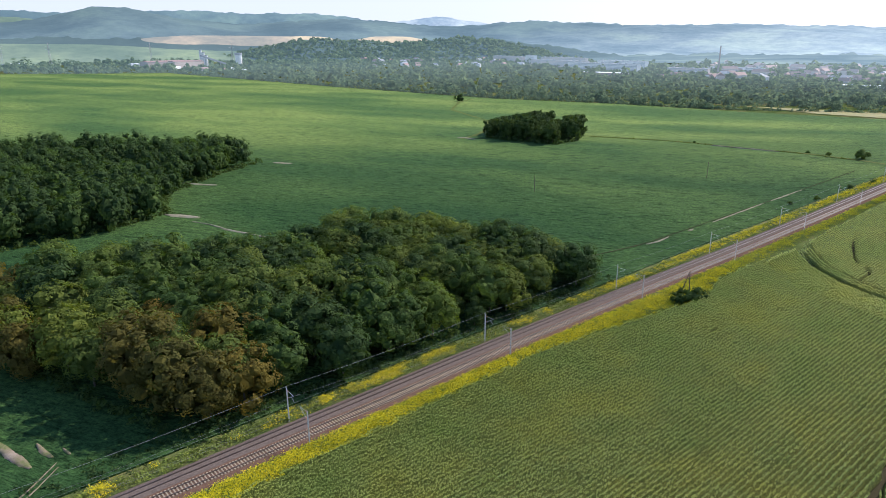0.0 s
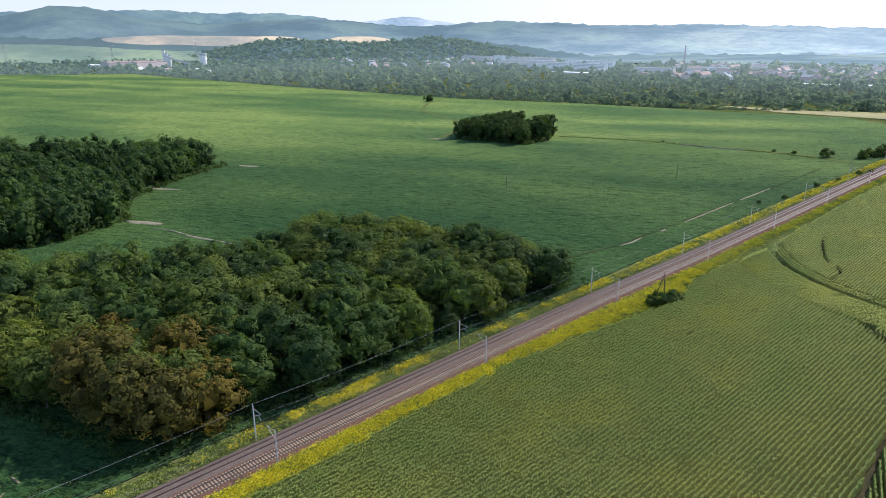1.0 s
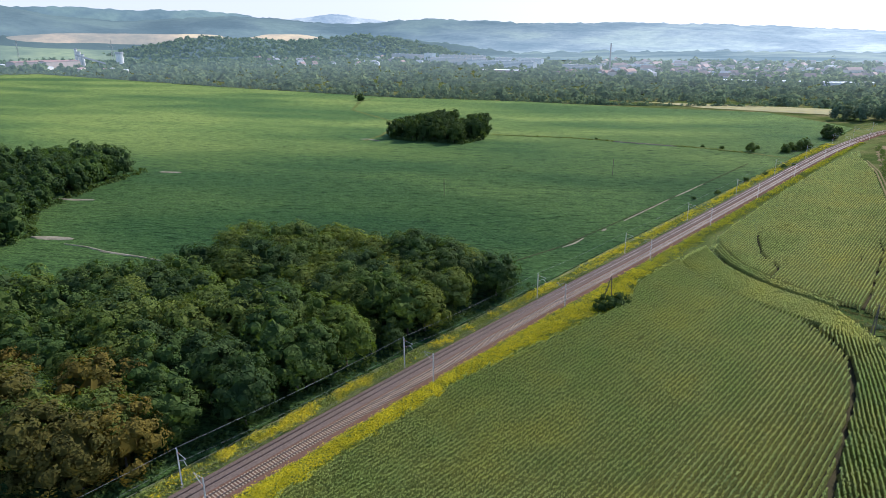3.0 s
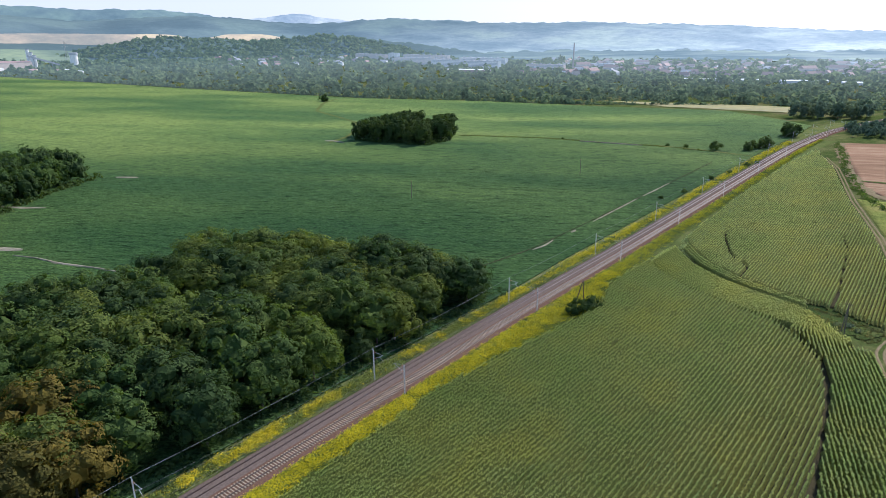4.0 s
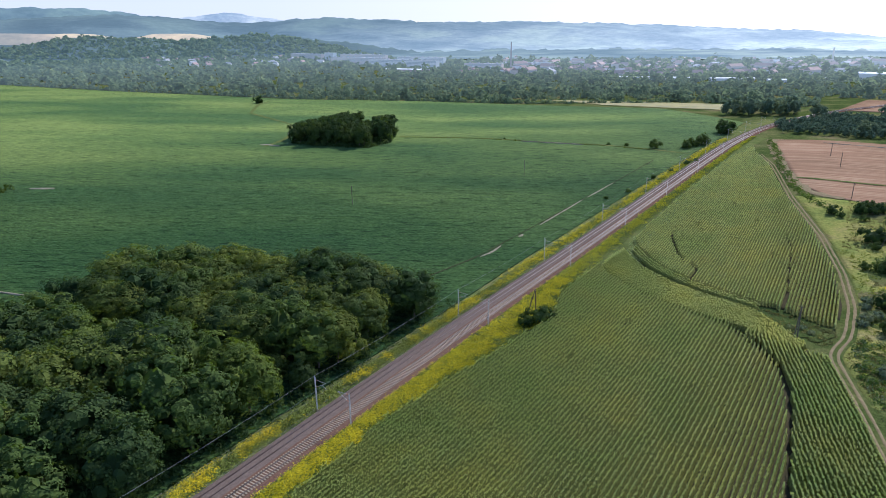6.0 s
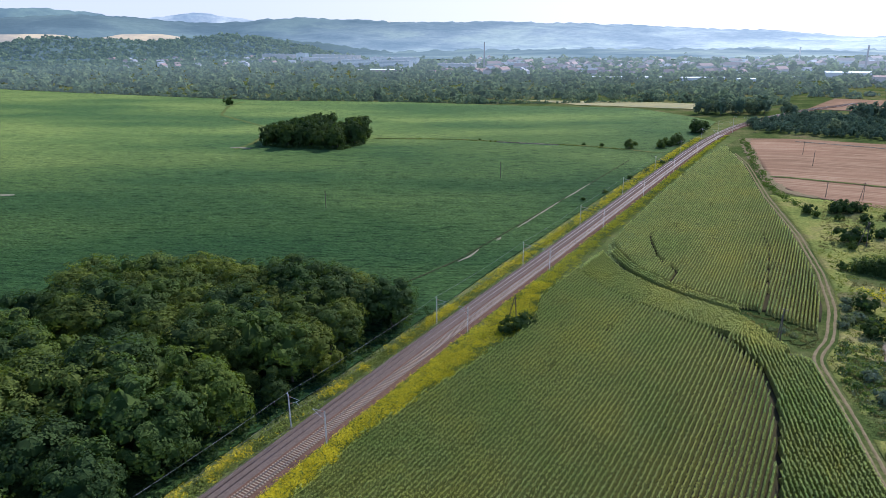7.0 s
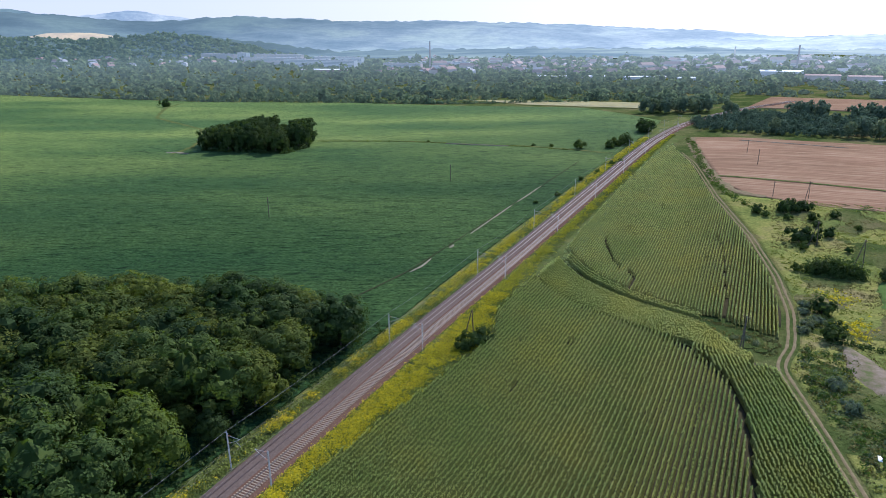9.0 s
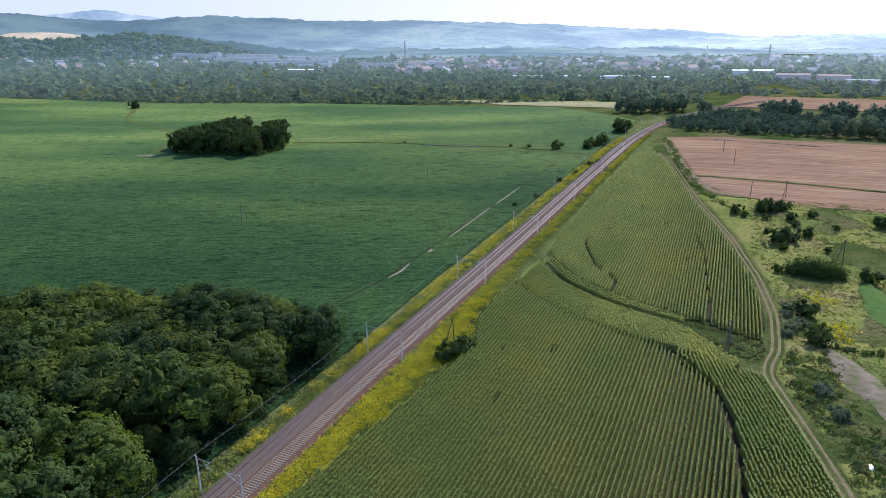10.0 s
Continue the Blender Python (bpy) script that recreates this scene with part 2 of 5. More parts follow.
g = Nodes("bare_soil", 1.0, 0.0)
P = g.place()
g.color(g.ramp(g.noise(0.5, 6, 0.7, P), (0.3, (0.10, 0.09, 0.06)), (0.7, (0.22, 0.20, 0.15)))).bump(g.noise(2, 4, 0.7, P), 0.7, 0.15)
M_SOIL = g.mat
g = Nodes("field_soil", 1.0, 0.0)
P = g.place()
g.color(g.ramp(g.noise(0.7, 6, 0.7, P), (0.3, (0.028, 0.026, 0.016)), (0.7, (0.050, 0.045, 0.026)))).bump(g.noise(2, 4, 0.7, P), 0.7, 0.15)
M_FIELD_SOIL = g.mat
g = Nodes("dirt_road", 1.0, 0.0)
P = g.place()
g.color(g.ramp(g.noise(0.8, 6, 0.7, P), (0.3, (0.098, 0.078, 0.044)), (0.7, (0.172, 0.140, 0.082)))).bump(g.noise(2, 4, 0.7, P), 0.7, 0.15)
M_ROAD = g.mat
g = Nodes("stubble", 1.0, 0.0)
P = g.place()
c1 = g.ramp(g.noise(0.25, 4, 0.6, P, (0.12, 2.2, 1, 4)), (0.3, (0.130, 0.078, 0.048)), (0.5, (0.182, 0.116, 0.074)), (0.72, (0.25, 0.178, 0.118)))
c2 = g.ramp(g.noise(0.015, 4, 0.6, P), (0.35, (0.86, 0.85, 0.82)), (0.65, (1.12, 1.1, 1.08)))
g.color(g.mix(1.0, c1, c2, "MULTIPLY")).bump(g.noise(1.2, 4, 0.7, P), 0.6, 0.2)
M_STUBBLE = g.mat
M_DRY = plain("dry_grass", (0.105, 0.100, 0.026), (0.170, 0.145, 0.038), 0.08, 0.95, bump=0.5)
g = Nodes("verge_grass", 1.0, 0.0)
P = g.place()
c1 = g.ramp(g.noise(0.12, 6, 0.7, P), (0.3, (0.046, 0.066, 0.020)), (0.5, (0.078, 0.094, 0.030)), (0.7, (0.125, 0.118, 0.046)))
g.color(c1).bump(g.noise(1.5, 5, 0.7, P), 1.0, 0.4)
M_VERGE = g.mat
M_BALLAST_RUST = plain("rusty_ballast", (0.066, 0.038, 0.026), (0.108, 0.066, 0.047), 2.2, 1.0, bump=0.4, specular=0.0)
M_BALLAST_PALE = plain("pale_ballast", (0.066, 0.050, 0.042), (0.106, 0.083, 0.071), 2.2, 1.0, bump=0.4, specular=0.0)
M_CONCRETE = plain("sleeper_concrete", (0.17, 0.135, 0.10), (0.25, 0.20, 0.145), 2.0, 0.85, bump=0.3)
M_RAIL = plain("rail_steel", (0.10, 0.075, 0.065), (0.17, 0.135, 0.12), 3.0, 0.32, metal=0.9)
M_MAST = plain("mast_steel", (0.22, 0.23, 0.225), (0.33, 0.34, 0.33), 2.0, 0.7)
M_WIRE = plain("wire", (0.12, 0.125, 0.125), (0.18, 0.185, 0.185), 5, 0.8, specular=0.0)
M_WOODPOLE = plain("pole_wood", (0.055, 0.045, 0.035), (0.11, 0.09, 0.07), 2.5, 0.9)
M_INSUL = plain("insulator", (0.22, 0.10, 0.06), (0.30, 0.15, 0.09), 4, 0.3)
M_FLOWER = leaf_mat("goldenrod_flowers", (0.32, 0.265, 0.010), (0.48, 0.405, 0.012), (0.62, 0.53, 0.018), 0.2, (1.1, 1.2, 0.5))
M_WEED_DRY = leaf_mat("dry_weeds", (0.085, 0.080, 0.028), (0.130, 0.120, 0.040), (0.180, 0.160, 0.060), 0.25, (1.1, 1.1, 0.8))
M_GROWTH = leaf_mat("grey_green_growth", (0.16, 0.195, 0.095), (0.22, 0.26, 0.13), (0.29, 0.32, 0.17), 0.35, (1.1, 1.15, 0.8))
M_STALK = leaf_mat("goldenrod_leaves", (0.075, 0.100, 0.024), (0.118, 0.146, 0.034), (0.165, 0.185, 0.044), 0.2)

# ---- ground and fields ----


def steps(*stretches):
    """Coordinates along a line: (start, end, step) one after another."""
    out = [np.arange(a, b, s) for a, b, s in stretches]
    return np.append(np.concatenate(out), stretches[-1][1])


gx = steps((-4900, -1600, 150), (-1600, -400, 40), (-400, -40, 12), (-40, 160, 4), (160, 400, 15), (400, 1600, 60), (1600, 4900, 200))
gy = steps((-4900, -600, 200), (-600, -140, 40), (-140, 260, 4), (260, 700, 12), (700, 1600, 60), (1600, 4900, 200))
X, Y = np.meshgrid(gx, gy)
Z = ground_z(X, Y)
near = smooth((X - 84) / 12) * smooth((Y - 20) / 20) * (1 - smooth((Y - 235) / 20)) * (1 - smooth((X - 200) / 80))
Z = Z + near * 0.9 * (lattice_noise(X, Y, 9, 3) - 0.5)
me = np_mesh("ground", np.stack([X, Y, Z], -1), grid_faces(*X.shape), material=M_MEADOW, smooth_faces=True)
tagged(new("ground", me), "rough meadow of grass and weeds", "ground", kind="structure")


def field_sheet(name, label, material, ys, left, right, columns, lift=0.25, uneven=0.12, size=1.6, seed=1, category="field", wave=None):
    """A crop or bare field, row by row from its left to its right edge, with a skirt down to the ground."""
    ys = np.asarray(ys, float)
    u = np.linspace(0, 1, columns) if isinstance(columns, int) else columns
    x0, x1 = left(ys)[:, None], right(ys)[:, None]
    X = x0 + (x1 - x0) * u[None, :]
    Y = np.repeat(ys[:, None], len(u), 1)
    jit = np.random.default_rng(seed)
    inner = np.zeros_like(X)
    inner[1:-1, 1:-1] = 1
    n = lattice_noise(X, Y, size, seed) - 0.5 + 0.7 * (lattice_noise(X, Y, size * 4, seed + 1) - 0.5)
    Z = ground_z(X, Y) + lift + uneven * 2 * n * inner
    if wave:
        Z = Z + wave(X, Y) * inner
    edge = X.copy()
    edge[:, 1:-1] += inner[:, 1:-1] * jit.normal(0, 0.12, X[:, 1:-1].shape)
    V = np.stack([edge, Y, Z], -1)
    low = V.copy()
    low[..., 2] = ground_z(X, Y) - 0.3
    nr, nc = X.shape
    V = np.concatenate([V[:1] * 0 + low[:1], V, low[-1:]], 0)
    side0, side1 = V[:, :1].copy(), V[:, -1:].copy()
    for s in (side0, side1):
        s[..., 2] = ground_z(s[..., 0], s[..., 1]) - 0.3
    V = np.concatenate([side0, V, side1], 1)
    me = np_mesh(name, V, grid_faces(nr + 2, nc + 2), material=material, smooth_faces=True)
    return tagged(new(name, me), label, category, kind="structure")


def knots(ys, xs):
    return lambda y: np.interp(y, ys, xs)


crop_rows = steps((-170, 200, 1.8), (200, 577, 3.2))
crop_cols = 1 - (1 - np.linspace(0, 1, 200)) ** 2.4
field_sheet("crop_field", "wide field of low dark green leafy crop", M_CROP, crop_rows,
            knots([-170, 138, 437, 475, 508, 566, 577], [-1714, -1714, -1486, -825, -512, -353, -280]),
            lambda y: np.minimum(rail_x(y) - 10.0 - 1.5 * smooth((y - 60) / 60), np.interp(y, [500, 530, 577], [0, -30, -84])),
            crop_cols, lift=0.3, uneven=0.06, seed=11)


def stubble_wave(x, y):
    return 0.06 * np.sin(y * 2.0)


field_sheet("stubble_field", "harvested stubble field, pinkish brown, in swaths", M_STUBBLE, steps((239, 412, 0.8)),
            knots([239, 248, 267, 340, 412], [101, 72, 59, 44, 31]), knots([239, 412], [330, 330]), 110, lift=0.12, uneven=0.05, seed=5, wave=stubble_wave)
field_sheet("stubble_field", "far harvested field of pale brown stubble", M_STUBBLE, steps((612, 735, 8)),
            knots([612, 735], [62, 84]), knots([612, 735], [520, 560]), 30, lift=0.3, uneven=0.1, size=20, seed=6)
field_sheet("dry_grass_strip", "strip of dry yellow grass beyond the crop", M_DRY, steps((584, 640, 4)),
            knots([584, 596, 632, 640], [-70, -150, -215, -250]), knots([584, 640], [-33, -38]), 40, lift=0.5, uneven=0.25, size=6, seed=8)


def ribbon(name, label, material, points, width, lift, category="path", step=2.0, ragged=0.25, seed=2, parent=None, taper=False):
    """A strip along a line of points, on the land."""
    p = np.asarray(points, float)
    s = np.concatenate([[0], np.cumsum(np.hypot(*np.diff(p, axis=0).T))])
    t = np.append(np.arange(0, s[-1], step), s[-1])
    x, y = np.interp(t, s, p[:, 0]), np.interp(t, s, p[:, 1])
    for _ in range(2):
        if len(x) > 6:
            x[1:-1] = (x[:-2] + 2 * x[1:-1] + x[2:]) / 4
            y[1:-1] = (y[:-2] + 2 * y[1:-1] + y[2:]) / 4
    dx, dy = np.gradient(x), np.gradient(y)
    n = np.hypot(dx, dy)
    nx, ny = dy / n, -dx / n
    r = np.random.default_rng(seed)
    V = []
    wide = np.sqrt(np.sin(np.pi * np.linspace(0.02, 0.98, len(x)))) if taper else 1.0
    for k in (-1, -0.5, 0, 0.5, 1):
        rag = r.normal(0, 1, len(x))
        if taper:
            rag = np.convolve(np.pad(rag, 2, mode="edge"), np.ones(5) / 3, mode="valid")
        w = width / 2 * k * wide * (1 + ragged * rag * (abs(k) == 1))
        vx, vy = x + nx * w, y + ny * w
        z = ground_z(vx, vy) + lift - ((0.6 if taper else 0.12) if abs(k) == 1 else 0) + 0.02 * r.normal(0, 1, len(x))
        V.append(np.stack([vx, vy, z], -1))
    me = np_mesh(name, np.stack(V, 1), grid_faces(len(x), 5), material=material, smooth_faces=True)
    ob = new(name, me)
    if parent:
        ob.parent = parent
        return ob
    return tagged(ob, label, category, kind="structure")


# bare strips and patches in the crop
ribbon("bare_strip", "narrow bare strip where the crop has failed", M_SOIL, [(-28, 105), (-27, 112), (-27.5, 120)], 1.1, 0.55, ragged=0.5, taper=True, step=0.8)
ribbon("bare_strip", "narrow bare strip where the crop has failed", M_SOIL, [(-26.5, 133), (-26.5, 137)], 1.6, 0.55, ragged=0.5, taper=True, step=0.8)
ribbon("bare_strip", "narrow bare strip where the crop has failed", M_SOIL, [(-26, 152), (-25.4, 178), (-25, 198)], 0.8, 0.58, ragged=0.6, taper=True, step=0.8)
ribbon("bare_strip", "narrow bare strip where the crop has failed", M_SOIL, [(-24.5, 204), (-23, 236)], 0.8, 0.62, ragged=0.6, taper=True, step=0.8)
ribbon("bare_patch", "pale bare patch of dry soil beside the wood", M_SOIL, [(-196, -17), (-187, -11), (-180, -7)], 5.0, 0.60, seed=4,ragged=0.3, step=1.2, taper=True)
ribbon("bare_patch", "pale bare patch of dry soil beside the wood", M_SOIL, [(-281, 80), (-276, 83), (-270, 87)], 4.5, 0.60, seed=5,ragged=0.3, step=1.2, taper=True)
ribbon("bare_patch", "pale bare patch of dry soil beside the wood", M_SOIL, [(-258, 14), (-248, 20), (-240, 26)], 2.6, 0.60, seed=6,ragged=0.3, step=1.2, taper=True)
ribbon("bare_strip", "pale bare track between crop and wood", M_SOIL, [(-176, -12), (-165, -8), (-154, -6), (-136, 0), (-120, 4)], 1.3, 0.60, seed=7, ragged=0.7, taper=True, step=0.8)
ribbon("field_path", "grassy path through the crop to the copse", M_VERGE, [(-214, 318), (-156, 333), (-104, 334), (-63, 337), (-29, 334), (-6, 330)], 2.6, 0.62, seed=8)
ribbon("bare_strip", "pale edge of the path to the copse", M_SOIL, [(-120, 331), (-96, 332), (-75, 333)], 1.6, 0.85, seed=18, ragged=0.5, taper=True, step=0.8)
ribbon("field_path", "grassy path through the crop past the copse", M_VERGE, [(-275, 236), (-283, 262), (-302, 291), (-344, 334), (-443, 377), (-500, 440), (-520, 480)], 3.0, 0.58, seed=9, ragged=0.5)
ribbon("bare_patch", "pale bare patch beside the copse", M_SOIL, [(-283, 240), (-279, 243), (-266, 243)], 3.5, 0.72, seed=10, taper=True, step=0.8)
ribbon("bare_patch", "pale bare patch beside the copse", M_SOIL, [(-305, 290), (-300, 300)], 6, 0.72, seed=12, taper=True, step=0.8)
for pts, w, sd in (([(-46, -104.5), (-38, -102), (-32, -100.5), (-27, -99)], 3.0, 13), ([(-35, -96.5), (-31, -96), (-28, -95.2)], 1.5, 15), ([(-30, -93), (-27, -92.5)], 0.9, 16)):
    ribbon("bare_patch", "bare sandy patch in the shaded clearing", M_BARE_PLOT, pts, w, 0.5, seed=sd, ragged=0.3, step=0.7, taper=True)
for off in (-0.8, 0.8):
    ribbon("wheel_track", "faint wheel track in the shaded clearing", M_BARE_PLOT, [(-25 + off, -95), (-20 + off, -100), (-14 + off, -107)], 0.4, 0.42, seed=17, ragged=0.5, step=0.8, taper=True)
ribbon("crop_track", "dark wheel track pressed into the crop", M_FIELD_SOIL, [(-36, 60), (-29, 104), (-26, 180), (-23, 236), (-20, 300)], 0.35, 0.60, seed=14, ragged=0.5)

# ---- railway ----
yy = steps((-160, 560, 2.0), (560, 690, 5.0))


def sweep(profile, ys=yy, offset=0.0):
    """A section (across, up) drawn along the railway."""
    p = np.asarray(profile, float)
    cx = rail_x(ys)
    slope = np.gradient(cx, ys)
    n = np.sqrt(1 + slope ** 2)
    x = cx[:, None] + (p[None, :, 0] + offset) / n[:, None]
    y = ys[:, None] - (p[None, :, 0] + offset) * slope[:, None] / n[:, None]
    z = ground_z(cx, ys)[:, None] + p[None, :, 1]
    return np.stack([x, y, z], -1)


def swept(name, profile, material, ys=yy, offset=0.0, jitter=0.0):
    V = sweep(profile, ys, offset)
    if jitter:
        V[..., 2] += rng.normal(0, jitter, V.shape[:2])
    return np_mesh(name, V, grid_faces(V.shape[0], V.shape[1]), material=material)


bed = new("ballast_bed", swept("ballast_bed", [(0.06, 0.40), (0.3, 0.43), (0.7, 0.46), (2.2, 0.47), (3.2, 0.46), (3.6, 0.40), (4.9, -0.15)], M_BALLAST_RUST, steps((-160, 560, 1.0), (560, 690, 5)), jitter=0.02))
tagged(bed, "rusty brown ballast of the railway line", "ballast", kind="structure")
bed = new("ballast_bed", swept("ballast_bed", [(-4.9, -0.15), (-3.7, 0.45), (-3.2, 0.56), (-2, 0.57), (-0.9, 0.56), (-0.3, 0.5), (0.06, 0.40)], M_BALLAST_PALE, steps((-160, 560, 1.0), (560, 690, 5)), jitter=0.02))
tagged(bed, "pale grey-pink ballast of the railway line", "ballast", kind="structure")

RAIL_SECTION = [(-0.075, 0.0), (-0.075, 0.02), (-0.02, 0.04), (-0.02, 0.12), (-0.037, 0.13), (-0.037, 0.165), (0.037, 0.165), (0.037, 0.13), (0.02, 0.12), (0.02, 0.04), (0.075, 0.02), (0.075, 0.0)]


def sleeper_mesh(top):
    bm = bmesh.new()
    for s in (-1, 1):
        box(bm, s * 0.85 - 0.45, -0.14, top - 0.16, s * 0.85 + 0.45, 0.14, top + 0.03)
    box(bm, -0.42, -0.11, top - 0.16, 0.42, 0.11, top - 0.01)
    me = bpy.data.meshes.new("sleeper")
    bm.to_mesh(me)
    bm.free()
    me.materials.append(M_CONCRETE)
    return me


def track(offset, top, label, sleepers):
    t = thing("railway_track", label, "railway track", "tracks of the line")
    for s in (-0.7525, 0.7525):
        part("rail", swept("rail", [(a * 1.35, b + top) for a, b in RAIL_SECTION], M_RAIL, offset=offset + s), parent=t, label="rust-brown steel rail")
    if sleepers:
        sm = sleeper_mesh(top)
        far_v, far_q = [], []
        bv = np.array([v.co[:] for v in sm.vertices])
        bq = np.array([p.vertices[:] for p in sm.polygons])
        for k, y in enumerate(np.arange(-100, 420, 0.62)):
            x, sl = rail_x(y), (rail_x(y + 1) - rail_x(y - 1)) / 2
            z = float(ground_z(x, y))
            if y < 86:
                ob = new("sleeper", sm)
                ob.parent = t
                ob.matrix_basis = pose(x + offset, y, z, 0, 0, -math.degrees(math.atan(sl)))
            else:
                far_v.append(bv + (x + offset, y, z))
                far_q.append(bq + len(bv) * len(far_q))
        part("sleeper", np_mesh("sleeper", np.concatenate(far_v), np.concatenate(far_q), material=M_CONCRETE), parent=t)["kind"] = "stuff"
    return t


track(2.0, 0.53, "railway track with pale concrete sleepers in brown ballast", True)
track(-2.0, 0.56, "railway track with sleepers buried in pale ballast", False)

# masts with their brackets


def mast(x, y, side, height, label):
    """A catenary mast; side is +1 where its bracket reaches towards +x."""
    z = float(ground_z(x, y))
    m = thing("catenary_mast", label, "mast", "masts along the railway", at=pose(x, y, z))
    bm = bmesh.new()
    for dx in (-0.10, 0.10):
        box(bm, dx - 0.025, -0.08, 0, dx + 0.025, 0.08, height)
    for k in range(int(height / 0.8)):
        box(bm, -0.09, 0.05, 0.5 + k * 0.8, 0.09, 0.08, 0.62 + k * 0.8)
        box(bm, -0.09, -0.08, 0.5 + k * 0.8, 0.09, -0.05, 0.62 + k * 0.8)
    part("post", bm, M_MAST, m)
    bm = bmesh.new()
    box(bm, -0.28, -0.28, -0.6, 0.28, 0.28, 0.12)
    part("footing", bm, M_CONCRETE, m)
    bm = bmesh.new()
    bar(bm, (0.15 * side, 0, 5.6), (2.8 * side, 0, 7.1), 0.045)
    bar(bm, (0.15 * side, 0, 7.3), (2.9 * side, 0, 7.2), 0.04)
    bar(bm, (1.9 * side, 0, 6.55), (2.9 * side, 0, 5.85), 0.035)
    bracket = part("bracket", bm, M_MAST, m)
    bm = bmesh.new()
    bar(bm, (0.25 * side, 0, 7.29), (0.75 * side, 0, 7.28), 0.09, 8)
    part("insulator", bm, M_INSUL, bracket, "brown ribbed insulator")
    bm = bmesh.new()
    bar(bm, (0.25 * side, 0, 5.66), (0.75 * side, 0, 5.94), 0.09, 8)
    part("insulator", bm, M_INSUL, bracket, "brown ribbed insulator")
    if side > 0:
        bm = bmesh.new()
        bar(bm, (-0.1, 0, height), (-0.1, 0, height + 0.5), 0.05)
        bar(bm, (-0.5, 0, height + 0.1), (0.3, 0, height + 0.1), 0.04)
        part("crossarm", bm, M_MAST, m)
    return m


MAST_Y = [-113, -56.5, 0, 57, 113, 168, 224, 280, 336, 392, 440, 480]
for y in MAST_Y:
    c = float(rail_x(y))
    mast(c + 5.0, y, -1, 7.6, "slim grey steel catenary mast beside the brown ballast")
    mast(c - 5.0, y + 1.0, 1, 7.7, "grey steel catenary mast with feeder line on top")


def sagging(name, ends, sag, r, parent):
    """A wire hung from point to point."""
    V, Q = [], []
    for a, b in zip(ends[:-1], ends[1:]):
        for k in range(8):
            u = k / 8
            p = np.array(a) * (1 - u) + np.array(b) * u
            p[2] -= 4 * sag * u * (1 - u)
            V.append(p)
    V.append(np.array(ends[-1]))
    V = np.array(V)
    ring = np.array([(r, 0, 0), (-r / 2, 0, r * 0.87), (-r / 2, 0, -r * 0.87)])
    W = (V[:, None] + ring[None]).reshape(-1, 3)
    n = len(V)
    for j in range(3):
        i = np.arange(n - 1) * 3
        Q.append(np.stack([i + j, i + (j + 1) % 3, i + 3 + (j + 1) % 3, i + 3 + j], -1))
    return part(name, np_mesh(name, W, np.concatenate(Q), material=M_WIRE), parent=parent)


def on_line(off, y, z):
    c = float(rail_x(y))
    return (c + off, y, float(ground_z(c, y)) + z)


for off, side, dy in ((2.0, "right", 0), (-2.0, "left", 1.0)):
    w = thing("overhead_line", "thin overhead contact line hung between the masts", "overhead line", "overhead lines")
    sagging("carrier_wire", [on_line(off + (0.2 if off > 0 else -0.2), y + dy, 7.15) for y in MAST_Y], 0.9, 0.012, w)
    sagging("contact_wire", [on_line(off, y + dy, 5.8) for y in MAST_Y], 0.05, 0.012, w)
f = thing("feeder_line", "grey feeder cable along the mast tops", "cable")
sagging("cable", [on_line(-5.1, y + 1.0, 8.15) for y in MAST_Y], 0.55, 0.022, f)

# ---- trees and bushes ----


def leaf_quads(P, N, size, r, droop=0.0, aspect=0.62):
    """A leafy spray at each point, facing roughly along N."""
    n = len(P)
    N = N / np.linalg.norm(N, axis=1, keepdims=True)
    a = np.cross(N, r.normal(0, 1, (n, 3)))
    a /= np.linalg.norm(a, axis=1, keepdims=True) + 1e-9
    b = np.cross(N, a)
    s = (size * r.uniform(0.6, 1.35, n))[:, None]
    up = np.array([0, 0, 1.0]) * droop * s
    V = np.stack([P - a * s, P - b * s * aspect + N * s * 0.12, P + a * s - up, P + b * s * aspect + N * s * 0.12], 1)
    return V.reshape(-1, 3)


def lump(r, bumps=5):
    """A random uneven radius over directions."""
    dirs = r.normal(0, 1, (bumps, 3))
    dirs /= np.linalg.norm(dirs, axis=1, keepdims=True)
    amp = r.uniform(-0.22, 0.3, bumps)
    return lambda D: 1 + (np.exp(3.0 * (D @ dirs.T - 1)) * amp).sum(1)


def ball(n):
    """Evenly spread directions."""
    i = np.arange(n) + 0.5
    ph, th = np.arccos(1 - 2 * i / n), np.pi * (1 + 5 ** 0.5) * i
    return np.stack([np.cos(th) * np.sin(ph), np.sin(th) * np.sin(ph), np.cos(ph)], -1)


def core_mesh(centre, radius, r):
    """The dense inside of a bough, which closes it."""
    nu, nv = 6, 4
    u, v = np.meshgrid(np.linspace(0, 2 * np.pi, nu, endpoint=False), np.linspace(0.15, np.pi - 0.15, nv))
    D = np.stack([np.cos(u) * np.sin(v), np.sin(u) * np.sin(v), np.cos(v)], -1).reshape(-1, 3)
    V = centre + D * radius * r.uniform(0.85, 1.1, (len(D), 1))
    i = np.arange(nu * nv).reshape(nv, nu)
    j = np.roll(i, -1, 1)
    return V, np.stack([i[:-1], j[:-1], j[1:], i[1:]], -1).reshape(-1, 4)


